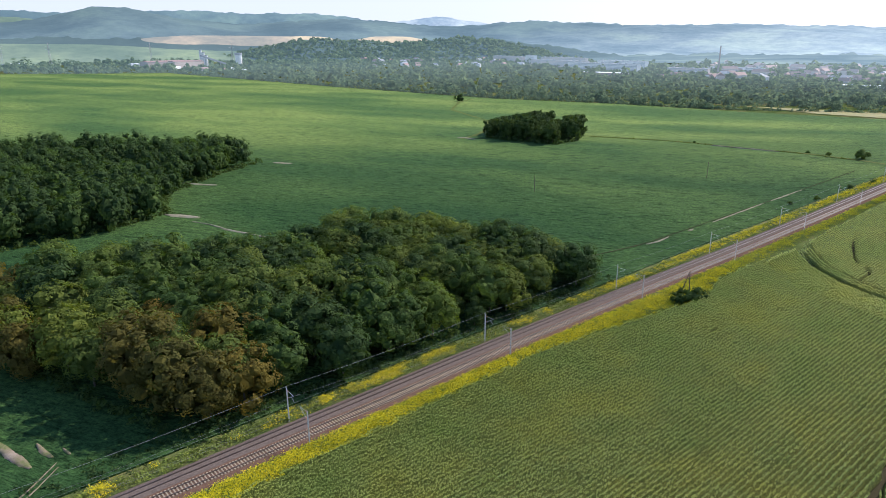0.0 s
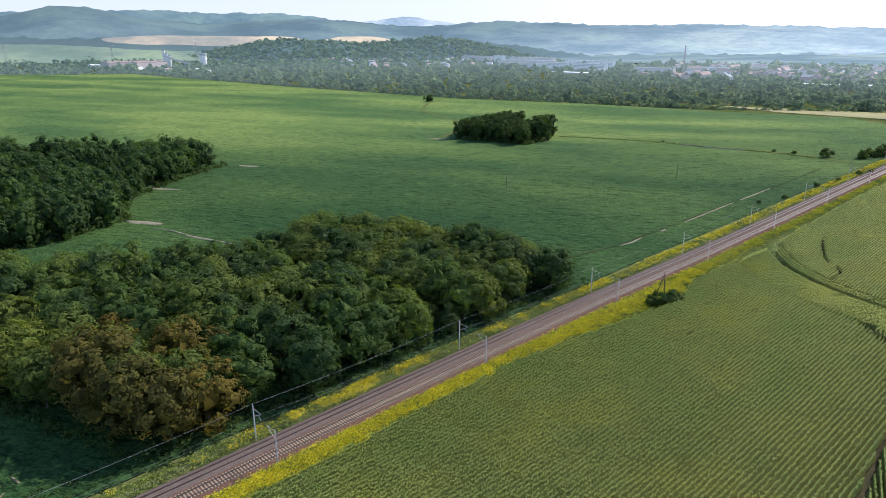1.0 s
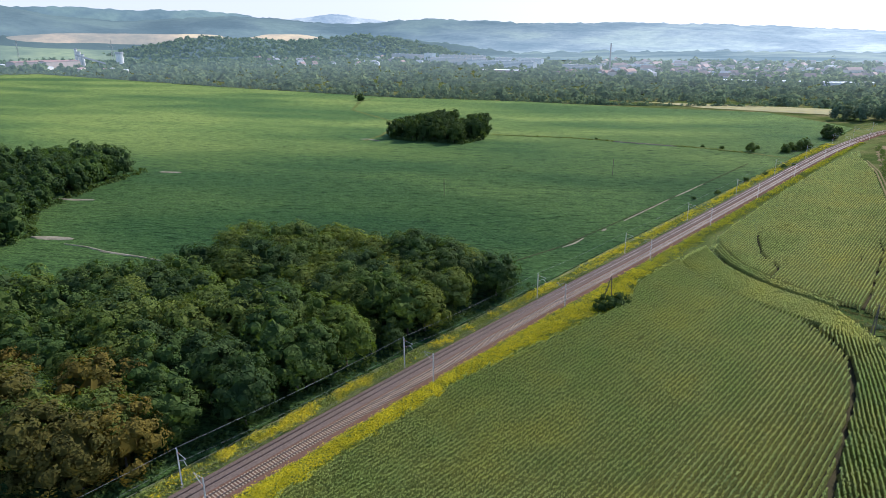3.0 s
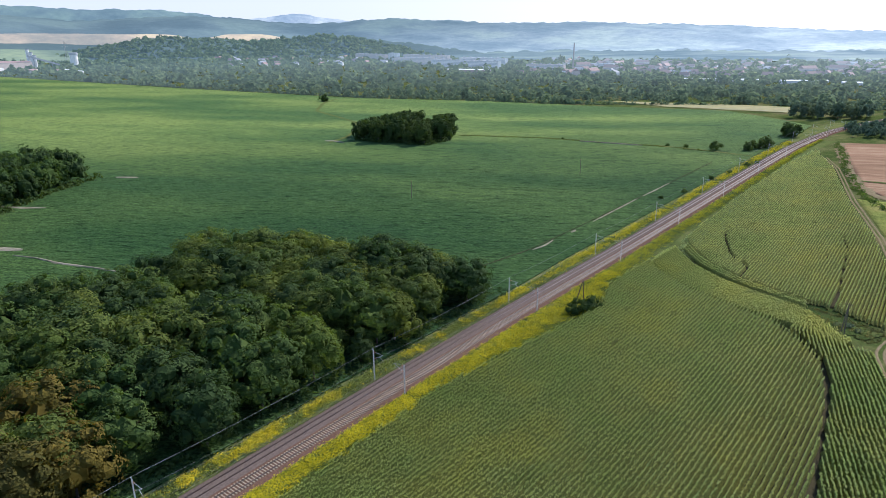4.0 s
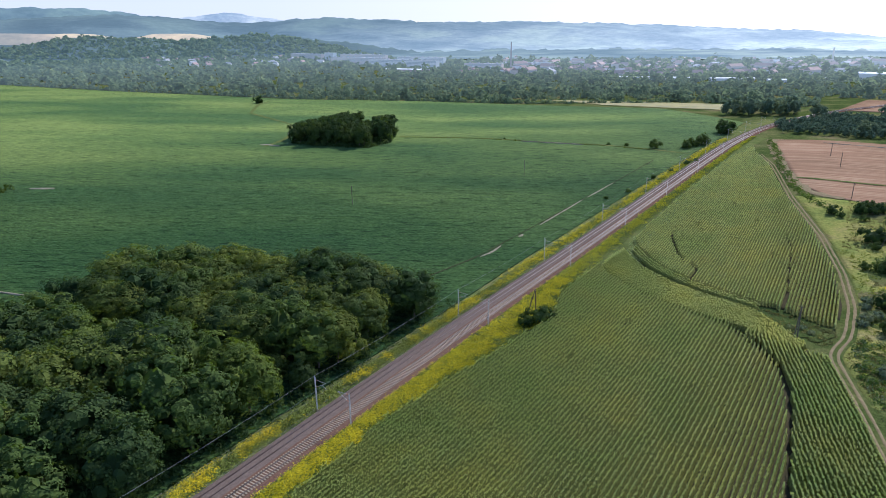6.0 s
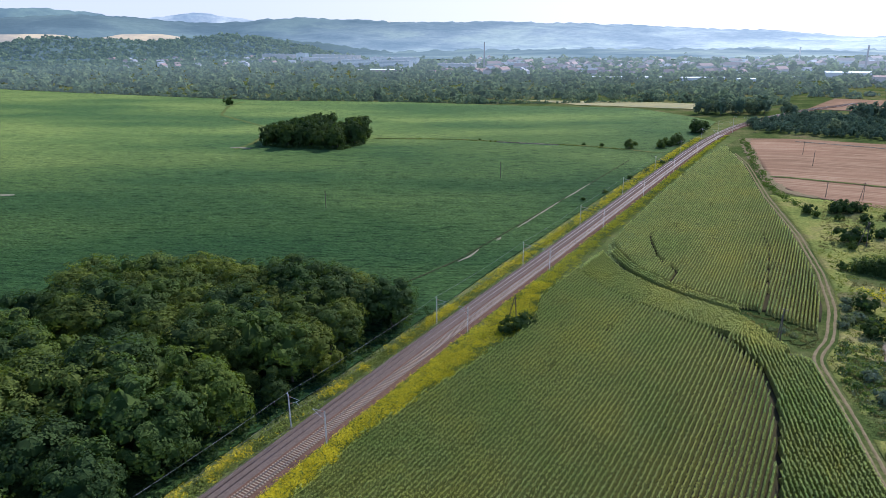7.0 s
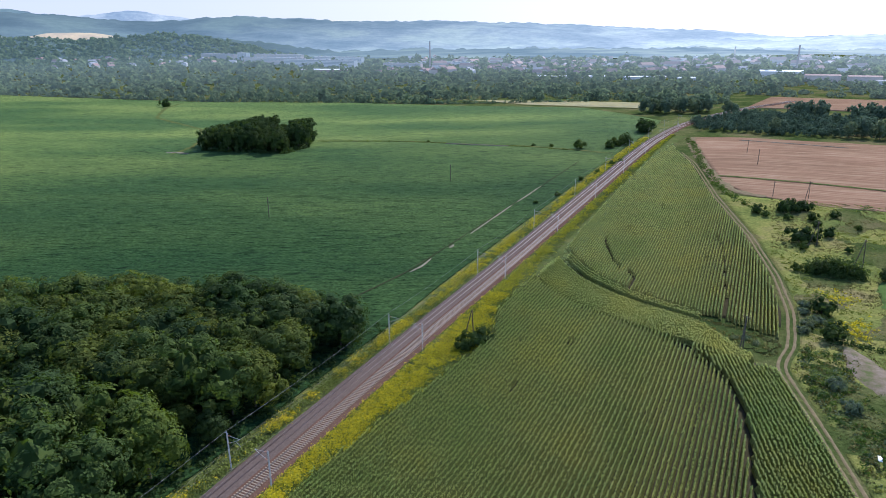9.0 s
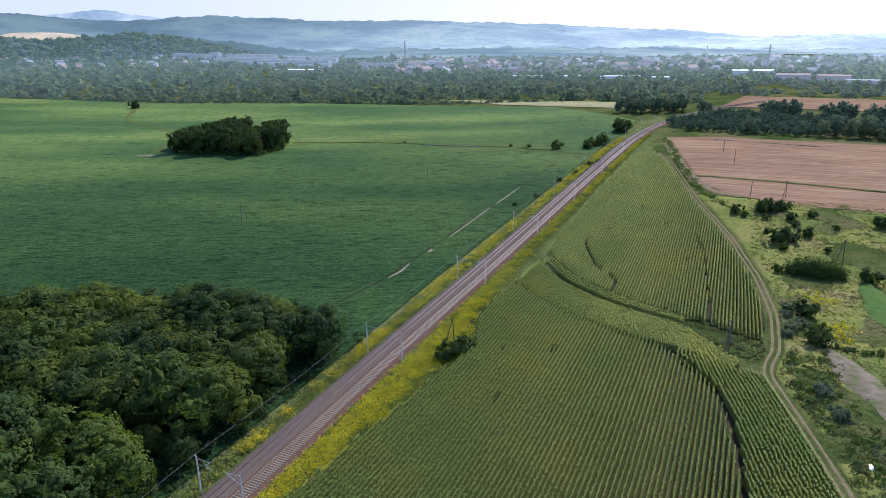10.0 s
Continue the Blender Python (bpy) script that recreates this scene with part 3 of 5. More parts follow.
def crown_mesh(name, material, seed, height, width, bottom, boughs, leaves, size, tufts=7):
    """A crown of rounded boughs, each of several tufts of leaves, with gaps between them."""
    r = np.random.default_rng(seed)
    radii = np.array([width / 2, width / 2, (height - bottom) / 2])
    centre = np.array([0, 0, (height + bottom) / 2])
    shape = lump(r, 7)
    D = ball(boughs) + r.normal(0, 0.16, (boughs, 3))
    D /= np.linalg.norm(D, axis=1, keepdims=True)
    taper = np.where(D[:, 2:3] < 0, 1 - 0.12 * D[:, 2:3] ** 2, 1 + 0.06 * D[:, 2:3])
    C = centre + D * shape(D)[:, None] * radii * r.uniform(0.58, 0.84, (boughs, 1)) * taper
    R = width * r.uniform(0.15, 0.25, boughs)
    parts, faces, base = [], [], 0

    def add(V, Q):
        nonlocal base
        parts.append(V)
        faces.append(Q + base)
        base += len(V)

    add(*core_mesh(centre, radii * 0.62, r))
    per = max(4, leaves // (boughs * tufts))
    for c, d, q in zip(C, D, R):
        add(*core_mesh(c, q * 0.62, r))
        E = ball(tufts * 2) + r.normal(0, 0.22, (tufts * 2, 3))
        E /= np.linalg.norm(E, axis=1, keepdims=True)
        E = E[np.argsort(-(E @ (d * 0.8 + np.array([0, 0, 0.45]))))[:tufts]]
        for e in E:
            t = c + e * q * r.uniform(0.62, 0.85)
            L = r.normal(0, 1, (per, 3))
            L /= np.linalg.norm(L, axis=1, keepdims=True)
            L = L + e * 0.9 + np.array([0, 0, 0.25])
            L /= np.linalg.norm(L, axis=1, keepdims=True)
            P = t + L * q * 0.46 * r.uniform(0.7, 1.2, (per, 1))
            add(leaf_quads(P, 0.7 * L + 0.6 * e + 0.5 * d + r.normal(0, 0.2, (per, 3)), size, r, 0.15, 0.72), np.arange(4 * per).reshape(-1, 4))
    return np_mesh(name, np.concatenate(parts), np.concatenate(faces), material=material)


def trunk_mesh(seed, height, width, radius):
    r = np.random.default_rng(seed)
    bm = bmesh.new()
    top = height * 0.62
    bar(bm, (0, 0, -0.5), (0, 0, height * 0.3), radius * 1.15, 8, radius * 0.85)
    bar(bm, (0, 0, height * 0.3), (0.2, 0.1, top), radius * 0.85, 8, radius * 0.4)
    for k in range(5):
        a = k * 2.4 + r.uniform(-0.3, 0.3)
        z = height * r.uniform(0.25, 0.5)
        bar(bm, (0, 0, z), (math.cos(a) * width * 0.33, math.sin(a) * width * 0.33, z + height * 0.22), radius * 0.4, 5, radius * 0.14)
    me = bpy.data.meshes.new("trunk")
    bm.to_mesh(me)
    bm.free()
    me.materials.append(M_BARK)
    return me


def tree_kind(label, material, seed, height, width, bottom, boughs, leaves, size, category="tree", name="tree", tufts=7):
    """The meshes of one kind of tree."""
    return (name, label, category, trunk_mesh(seed, height, width, max(0.12, height * 0.014)),
            crown_mesh("crown", material, seed, height, width, bottom, boughs, leaves, size, tufts))


def plant(kind, x, y, scale, turn, group="", lift=0.0, squash=1.0):
    name, label, category, trunk, crown = kind
    t = thing(name, label, category, group, at=pose(x, y, float(ground_z(x, y)) + lift, 0, 0, turn) @ Matrix.Diagonal((scale, scale, scale * squash, 1)))
    part("trunk", trunk, parent=t)
    part("crown", crown, parent=t)
    return t


NEAR = {
    "green": [tree_kind("tall broad-leaved tree with dense mid-green crown", M_LEAF, s, 15.0, 10.6, 1.0, 20, 3400, 0.25) for s in (1, 2, 3)],
    "dark": [tree_kind("tall broad-leaved tree with dark green crown", M_LEAF_DARK, s, 15.0, 11.0, 1.0, 20, 3400, 0.25) for s in (4, 5, 6)],
    "olive": [tree_kind("broad-leaved tree with yellowish olive crown", M_LEAF_OLIVE, s, 14.4, 10.4, 1.0, 20, 3400, 0.25) for s in (7, 8, 12)],
    "rust": [tree_kind("broad-leaved tree turning rusty brown", M_LEAF_RUST, s, 14.0, 10.0, 0.4, 20, 3400, 0.25) for s in (9, 10, 13)],
    "bright": [tree_kind("feathery bright green tree at the edge of the wood", M_LEAF_BRIGHT, s, 13.6, 9.6, 0.8, 14, 3800, 0.22, tufts=9) for s in (11, 14)],
}
FAR = [tree_kind("broad-leaved tree with dark green crown in a wood", M_LEAF_DARK, s, 16, 11, 0.8, 13, 1000, 0.50, tufts=5) for s in (21, 22, 23)]
BUSH = [tree_kind("round dark green bush in rough grass", M_LEAF_DARK, 31, 3.2, 4.6, 0.05, 11, 560, 0.26, "bush", "bush", 5),
        tree_kind("round mid-green bush in rough grass", M_LEAF, 32, 3.4, 4.2, 0.05, 11, 560, 0.26, "bush", "bush", 5),
        tree_kind("low grey-green willow bush beside the road", M_LEAF_GREY, 33, 2.6, 5.4, 0.0, 12, 560, 0.24, "bush", "bush", 5)]


def inside(x, y, poly):
    odd = False
    for (x0, y0), (x1, y1) in zip(poly, poly[1:] + poly[:1]):
        if (y0 > y) != (y1 > y) and x < (x1 - x0) * (y - y0) / (y1 - y0) + x0:
            odd = not odd
    return odd


def scatter(poly, spacing, r):
    """Loosely regular places inside an outline."""
    xs, ys = [p[0] for p in poly], [p[1] for p in poly]
    out, row = [], 0
    y = min(ys)
    while y < max(ys):
        x = min(xs) + (spacing / 2 if row % 2 else 0)
        while x < max(xs):
            px, py = x + r.uniform(-0.32, 0.32) * spacing, y + r.uniform(-0.32, 0.32) * spacing
            if inside(px, py, poly):
                out.append((px, py))
            x += spacing
        y += spacing * 0.87
        row += 1
    return out


r = np.random.default_rng(5)
WOOD_BY_LINE = [(-18, -72), (-17.5, -45), (-17.5, -20), (-17, 0), (-16.5, 26), (-17.5, 52), (-20, 63), (-34, 62), (-60, 53), (-92, 38), (-104, 22), (-98, -10),
                (-90, -22), (-102, -40), (-114, -60), (-122, -100), (-92, -100), (-68, -92), (-46, -84), (-28, -78)]
def divide(x):
    """The hollow between the near and the farther part of the wood."""
    return np.interp(x, [-103, -60, -35, -15], [-12, -6, 0, 3])


near_part = [p for p in scatter(WOOD_BY_LINE, 9.8, r) if p[1] < divide(p[0]) - 1]
far_part = [p for p in scatter(WOOD_BY_LINE, 8.2, r) if p[1] >= divide(p[0]) - 1]
for x, y in near_part + far_part:
    edge_y = np.interp(x, [-122, -92, -68, -46, -28, -18], [-101, -101, -92, -84, -78, -72])
    end = smooth(1.25 - (y - edge_y) / 24)
    u = r.random()
    if u < 0.95 * end:
        kind = "rust" if r.random() < 0.35 + 0.5 * end else "olive"
    elif -13 < y - divide(x) < -1 and x > -42 and u > 0.2:
        kind = "bright"
    elif y > divide(x):
        kind = "olive" if u > 0.62 else ("dark" if u < 0.42 else "green")
    else:
        kind = "olive" if u > 0.78 else ("green" if u < 0.5 else "dark")
    k = NEAR[kind][int(r.integers(len(NEAR[kind])))]
    size = float(r.uniform(0.86, 1.14)) * (1.06 if y < divide(x) else 0.96)
    if x > -24:
        size *= 0.9
    if -1 <= y - divide(x) < 7:
        size *= 0.46
    size *= 1 - 0.42 * smooth((y - np.interp(x, [-104, -60, -20], [26, 44, 50])) / 12)
    plant(k, x, y, size * 1.23, float(r.uniform(0, 360)), "trees of the wood beside the railway", squash=0.84)

WOOD_WEST = [(-183, -130), (-184, -49), (-197, -16), (-238, -2), (-262, 30), (-289, 73), (-320, 66), (-372, 12), (-398, -12), (-380, -60), (-330, -130)]


def grove(name, label, places, scales, seed, kinds, squash=1.0):
    """Many trees that stand too far off and too close to count, as one mass."""
    r = np.random.default_rng(seed)
    data = []
    for k in kinds:
        me = k[4]
        V = np.empty(len(me.vertices) * 3, np.float32)
        me.vertices.foreach_get("co", V)
        F = np.empty(len(me.loops), np.int32)
        me.loops.foreach_get("vertex_index", F)
        data.append((V.reshape(-1, 3), F.reshape(-1, 4), me.materials[0]))
    mats = list({d[2].name: d[2] for d in data}.values())
    V, Q, S, base = [], [], [], 0
    for (x, y), s in zip(places, scales):
        v, f, m = data[int(r.integers(len(data)))]
        a = r.uniform(0, 6.28)
        c, n = math.cos(a), math.sin(a)
        V.append(np.stack([(v[:, 0] * c - v[:, 1] * n) * s + x, (v[:, 0] * n + v[:, 1] * c) * s + y, v[:, 2] * s * squash + float(ground_z(x, y))], -1))
        Q.append(f + base)
        S.append(np.full(len(f), mats.index(m)))
        base += len(v)
    me = np_mesh(name, np.concatenate(V), np.concatenate(Q), material=mats, slots=np.concatenate(S))
    return tagged(new(name, me), label, "wood", kind="stuff")


SPARSE = [tree_kind("tree", m, s, 15.5, 13.4, 0.6, 12, 760, 0.50, tufts=5) for s, m in ((51, M_LEAF_DARK), (52, M_LEAF_DARK), (53, M_LEAF), (54, M_LEAF_DARK), (55, M_LEAF), (56, M_LEAF_DARK))]
pl = scatter(WOOD_WEST, 10.6, r)
ride = [0.62 if abs(y - np.interp(x, [-345, -245], [-14, 3])) < 6 else 1.0 for x, y in pl]
grove("wood", "western wood of dark broad-leaved trees beside the crop", pl, r.uniform(0.84, 1.12, len(pl)) * ride, 57, SPARSE)

COPSE = [(-268, 258), (-243, 258), (-206, 266), (-206, 292), (-226, 322), (-262, 326), (-285, 306), (-280, 280)]
for x, y in scatter(COPSE, 8.2, r):
    size = float(r.uniform(0.92, 1.14))
    across = 0.92 * x + 0.39 * y + 104
    size *= np.interp(across, [-60, -30, -18, -7, -1, 5, 14, 24, 34], [0.80, 0.88, 1.06, 0.98, 0.76, 0.72, 0.94, 1.0, 0.86])
    plant(FAR[int(r.choice(3))], x, y, float(size), float(r.uniform(0, 360)), "trees of the copse in the field")


def leafy_mass(name, label, material, places, heights, seed, per=26, size=0.5, spread=1.3, category="undergrowth", parent=None, base_z=0.0):
    """Low growth too dense to count: domes of leaves."""
    r = np.random.default_rng(seed)
    V = []
    for (x, y), h in zip(places, heights):
        L = r.normal(0, 1, (per, 3))
        L[:, 2] = np.abs(L[:, 2])
        L /= np.linalg.norm(L, axis=1, keepdims=True)
        P = np.array([x, y, float(ground_z(x, y)) + base_z]) + L * np.array([spread, spread, h]) * r.uniform(0.5, 1.05, (per, 1))
        V.append(leaf_quads(P, L + r.normal(0, 0.4, (per, 3)), size, r))
    V = np.concatenate(V)
    me = np_mesh(name, V, np.arange(len(V)).reshape(-1, 4), material=material)
    if parent:
        return part(name, me, parent=parent)
    return tagged(new(name, me), label, category, kind="stuff")


def along(poly, step, r, jitter):
    out = []
    for (x0, y0), (x1, y1) in zip(poly, poly[1:]):
        n = max(1, int(math.hypot(x1 - x0, y1 - y0) / step))
        out += [(x0 + (x1 - x0) * k / n + r.normal(0, jitter), y0 + (y1 - y0) * k / n + r.normal(0, jitter)) for k in range(n)]
    return out


ring = along(WOOD_BY_LINE + WOOD_BY_LINE[:1], 1.5, r, 0.9)
leafy_mass("undergrowth", "dense green undergrowth along the edge of the wood", M_LEAF_DARK, ring, r.uniform(1.2, 3.4, len(ring)), 41, 30, 0.42, 1.5)
ring = along(WOOD_WEST + WOOD_WEST[:1], 3.0, r, 1.0)
leafy_mass("undergrowth", "dense undergrowth along the western wood", M_LEAF_DARK, ring, r.uniform(1.5, 4, len(ring)), 42, 24, 0.7, 2.2)
ring = along(COPSE + COPSE[:1], 2.5, r, 0.8)
leafy_mass("undergrowth", "dense undergrowth round the copse", M_LEAF_DARK, ring, r.uniform(1.5, 4, len(ring)), 43, 24, 0.7, 2.0)

ring = along([(-214, 317), (-156, 332), (-104, 333), (-63, 336), (-29, 333)], 2.2, r, 0.5)
leafy_mass("field_weeds", "line of tall weeds along the field path", M_LEAF_OLIVE, ring, r.uniform(0.5, 1.3, len(ring)), 46, 16, 0.5, 1.1, "weeds")
# single bushes: x, y, size, kind
for x, y, s, k in [(-30, 341, 1.7, 1), (-12, 350, 1.5, 0), (-6, 368, 1.9, 0), (-9, 360, 1.6, 0), (-2, 425, 2.6, 0), (-4, 432, 2.4, 0), (-48, 340, 0.7, 1), (-8, 256, 0.7, 1), (-4, 276, 0.6, 1),
                   (-11, 222, 0.6, 1), (-512, 452, 2.3, 0), (-16, 205, 0.5, 1), (-1, 300, 0.7, 1), (-60, 339, 0.6, 1), (-135, 335, 0.5, 1), (2, 310, 0.6, 1),
                   (12, 66, 1.25, 0), (10, 62, 0.9, 0), (14, 69, 0.8, 0),
                   (75, 218, 0.85, 0), (78, 214, 0.6, 1), (85, 224, 1.1, 0), (89, 226, 1.0, 0), (93, 229, 0.9, 0), (95, 215, 0.7, 0), (89, 184, 1.25, 0), (99, 194, 0.8, 0),
                   (93, 186, 0.9, 0), (90, 176, 0.6, 0), (96, 206, 0.6, 0), (92, 118, 1.05, 0), (93, 101, 0.9, 0), (94, 106, 0.7, 0), (87, 152, 0.6, 1), (112, 152, 0.9, 0), (126, 215, 1.0, 0),
                   (103, 222, 0.6, 0), (110, 207, 0.5, 1), (86, 213, 0.6, 1), (88, 238, 0.6, 0), (118, 150, 0.9, 0), (104, 178, 0.5, 1)]:
    plant(BUSH[k], x, y, s * (1.25 if x > 60 else 1.0), x * 37 % 360, "scattered bushes")
for x, y, s in [(88, 121, 0.7), (87.5, 116, 0.6), (88, 107, 0.8), (90, 110, 0.8), (87, 103, 0.6), (92, 75, 0.8), (94, 66, 0.8)]:
    plant(BUSH[2], x, y, s, x * 53 % 360, "willow bushes beside the dirt road")
ring = along([(72, 226), (63, 245), (57, 262), (51, 290), (45, 322), (37, 368), (30, 405)], 1.6, r, 1.1)
leafy_mass("hedge", "uneven green scrub hedge beside the stubble field", M_LEAF, ring, r.uniform(0.6, 2.8, len(ring)), 45, 26, 0.36, 1.5, "hedge")
# the long dark thicket
leafy_mass("thicket", "long dense thicket of dark scrub in the meadow", M_LEAF_DARK, [(98 + 8.5 * math.cos(k * 2.4) * (k / 40) ** 0.5, 153 + 3.4 * math.sin(k * 2.4) * (k / 40) ** 0.5) for k in range(40)], [5.6 - 2.6 * k / 40 + 0.5 * (k % 3) for k in range(40)], 44, 130, 0.36, 1.9, "thicket")

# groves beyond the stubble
BEND = [tree_kind("tall tree at the far bend, its green paled for haze", M_HAZED_LEAF, s, 16, 11, 0.8, 11, 700, 0.62, tufts=5) for s in (68, 69, 70)]
PALE = [tree_kind("tree", M_HAZED_LEAF, s, 15.5, 11.5, 0.6, 8, 260, 0.95, tufts=4) for s in (65, 66, 67)]
r = np.random.default_rng(15)
SCRUB = [(24, 490), (34, 448), (60, 432), (100, 430), (160, 440), (330, 420), (330, 470), (170, 520), (120, 545), (60, 545), (46, 520)]
for lab, pl, a, b in (("low scrub and bushes beyond the stubble field", scatter(SCRUB, 6.6, r), 0.24, 0.52),
                      ("wood of tall trees beyond the stubble field", scatter([(150, 432), (330, 400), (330, 450), (150, 452)], 10, r), 0.55, 0.85),
                      ("row of tall trees before the brown field", scatter([(96, 538), (122, 532), (124, 552), (98, 556)], 8, r) + scatter([(140, 535), (170, 530), (300, 520), (300, 545), (140, 552)], 9, r), 0.6, 1.0)):
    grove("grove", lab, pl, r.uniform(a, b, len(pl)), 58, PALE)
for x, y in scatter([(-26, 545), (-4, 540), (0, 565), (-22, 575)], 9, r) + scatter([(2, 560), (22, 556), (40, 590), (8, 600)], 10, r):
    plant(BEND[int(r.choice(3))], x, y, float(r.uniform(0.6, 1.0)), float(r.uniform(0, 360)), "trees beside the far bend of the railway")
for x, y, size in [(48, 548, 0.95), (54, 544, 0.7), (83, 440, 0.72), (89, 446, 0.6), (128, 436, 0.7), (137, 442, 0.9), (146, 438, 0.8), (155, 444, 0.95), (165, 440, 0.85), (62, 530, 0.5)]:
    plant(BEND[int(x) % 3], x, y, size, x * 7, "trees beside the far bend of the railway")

# ---- maize ----


def maize(name, label, rows, spacing, seed, tall=2.4, leaves=4, broad=1.0):
    """Rows of maize: a leafy ridge along each row and plants with arched leaves."""
    r = np.random.default_rng(seed)
    px, py, pa, RV, RQ, base = [], [], [], [], [], 0
    for line in rows:
        p = np.asarray(line, float)
        s = np.concatenate([[0], np.cumsum(np.hypot(*np.diff(p, axis=0).T))])
        if s[-1] < 1.5:
            continue
        t = np.arange(r.uniform(0, spacing), s[-1], spacing)
        t = t + r.normal(0, 0.07, len(t))
        px.append(np.interp(t, s, p[:, 0]) + r.normal(0, 0.06, len(t)))
        py.append(np.interp(t, s, p[:, 1]))
        pa.append(np.interp(t, s, np.arctan2(np.gradient(p[:, 1]), np.gradient(p[:, 0]))))
        q = np.append(np.arange(0, s[-1], 1.5), s[-1])
        x, y = np.interp(q, s, p[:, 0]), np.interp(q, s, p[:, 1])
        z = ground_z(x, y)
        dx, dy = np.gradient(x), np.gradient(y)
        nn = np.hypot(dx, dy) + 1e-9
        nx, ny = dy / nn, -dx / nn
        taper = np.ones(len(x))
        taper[[0, -1]] = 0.3
        RV.append(np.stack([np.stack([x + nx * w * broad, y + ny * w * broad, z + tall * q0 * taper + r.normal(0, 0.13, len(x))], -1) for w, q0 in ((-0.40, 0.15), (-0.24, 0.58), (0.0, 0.80), (0.24, 0.58), (0.40, 0.15))], 1).reshape(-1, 3))
        RQ.append(grid_faces(len(x), 5) + base)
        base += 5 * len(x)
    x, y = np.concatenate(px), np.concatenate(py)
    n = len(x)
    z = ground_z(x, y)
    h = tall * r.uniform(0.85, 1.1, n) * (0.92 + 0.16 * lattice_noise(x, y, 6, 9))
    V, Q, T = [np.concatenate(RV)], [np.concatenate(RQ)], []
    a0 = np.concatenate(pa)
    spin = r.uniform(0, math.tau, n)
    for k in range(leaves):
        a = spin + math.tau * k / leaves + r.normal(0, 0.4, n)
        ln = r.uniform(0.30, 0.52, n) * (1 - 0.72 * np.abs(np.sin(a - a0)))
        c, s = np.cos(a), np.sin(a)
        zb = z + h * r.uniform(0.76, 0.92, n)
        w = 0.13
        mid = np.stack([x + c * ln * 0.5, y + s * ln * 0.5, zb + 0.18], -1)
        tip = np.stack([x + c * ln, y + s * ln, zb + r.uniform(-0.12, 0.08, n)], -1)
        root = np.stack([x, y, zb], -1)
        side = np.stack([-s, c, np.zeros(n)], -1) * w
        V.append(np.stack([root, mid - side, tip, mid + side], 1).reshape(-1, 3))
        Q.append(np.arange(base, base + 4 * n).reshape(-1, 4))
        base += 4 * n
    tw = np.stack([np.cos(a0), np.sin(a0), np.zeros(n)], -1) * 0.07
    top = np.stack([x, y, z + h + 0.1], -1)
    low = np.stack([x, y, z + h * 0.8], -1)
    V.append(np.stack([low - tw, low + tw, top], 1).reshape(-1, 3))
    T.append(np.arange(base, base + 3 * n).reshape(-1, 3))
    nrow, Q, T = len(Q[0]), np.concatenate(Q), np.concatenate(T)
    slots = np.concatenate([np.ones(nrow), np.zeros(len(Q) - nrow + len(T))])
    me = np_mesh(name, np.concatenate(V), Q, T, material=[M_MAIZE, M_MAIZE_ROW], slots=slots)
    return tagged(new(name, me), label, "maize", kind="stuff")


DITCH = [(9, 146), (16, 135), (26, 121), (40, 109), (54, 101), (68, 95), (80, 90)]
RUT = [(80, -60), (78.5, 0), (76, 33), (75, 46), (73.2, 58), (71, 66), (66, 74), (58, 82), (52, 100)]


def ditch_y(x):
    return np.interp(x, [p[0] for p in DITCH], [p[1] for p in DITCH])


def rut_x(y):
    return np.interp(y, [p[1] for p in RUT], [p[0] for p in RUT])


def rut_gap(y):
    """Half the width of the trampled line, which closes and opens."""
    return 0.34 + 0.3 * np.clip(np.sin(y / 7.0) + 0.3, 0, 1) * np.interp(y, [0, 30, 66, 74], [0.6, 1, 1, 0])


def maize_left(y):
    return np.interp(y, [-120, 6, 36, 58, 70, 85, 117, 140], [7.0, 5.5, 10, 13.5, 14.5, 10, 11, 14])




def from_ditch(x, y):
    """How far a place lies from the ditch."""
    return np.min(np.hypot(np.asarray(x)[:, None] - _ditch_line[None, :, 0], np.asarray(y)[:, None] - _ditch_line[None, :, 1]), 1)


_ditch_line = np.stack([np.linspace(9, 80, 160), ditch_y(np.linspace(9, 80, 160))], -1)
rows = []
ys = np.arange(-75, 135, 1.0)
for k in range(102):
    x = 0.5 + 0.95 * k + 0.03 * ys + 0.5 * np.sin(ys / 40.0)
    ok = (x > maize_left(ys) + 0.4 * np.sin(ys)) & (x < rut_x(ys) - rut_gap(ys)) & (ys < ditch_y(x)) & (from_ditch(x, ys) > 14.1)
    # gaps left by the drill
    i = np.where(ok)[0]
    for run in np.split(i, np.where(np.diff(i) > 1)[0] + 1):
        if len(run) > 2:
            rows.append(np.stack([x[run], ys[run]], -1))
for k in range(48):
    y = np.arange(-75, 92, 1.0)
    x = road_x(y) - 2.4 - 0.88 * k
    ok = (x > rut_x(y) + rut_gap(y)) & (y < ditch_y(x)) & (from_ditch(x, y) > 14.0)
    i = np.where(ok)[0]
    for run in np.split(i, np.where(np.diff(i) > 1)[0] + 1):
        if len(run) > 3:
            rows.append(np.stack([x[run], y[run]], -1))
dp = np.array(DITCH, float)
ds = np.concatenate([[0], np.cumsum(np.hypot(*np.diff(dp, axis=0).T))])
dt = np.arange(0, ds[-1], 1.0)
headland = []
dx, dy = np.interp(dt, ds, dp[:, 0]), np.interp(dt, ds, dp[:, 1])
for _ in range(12):
    dx[1:-1], dy[1:-1] = (dx[:-2] + dx[2:]) / 2, (dy[:-2] + dy[2:]) / 2
dn = np.hypot(np.gradient(dx), np.gradient(dy))
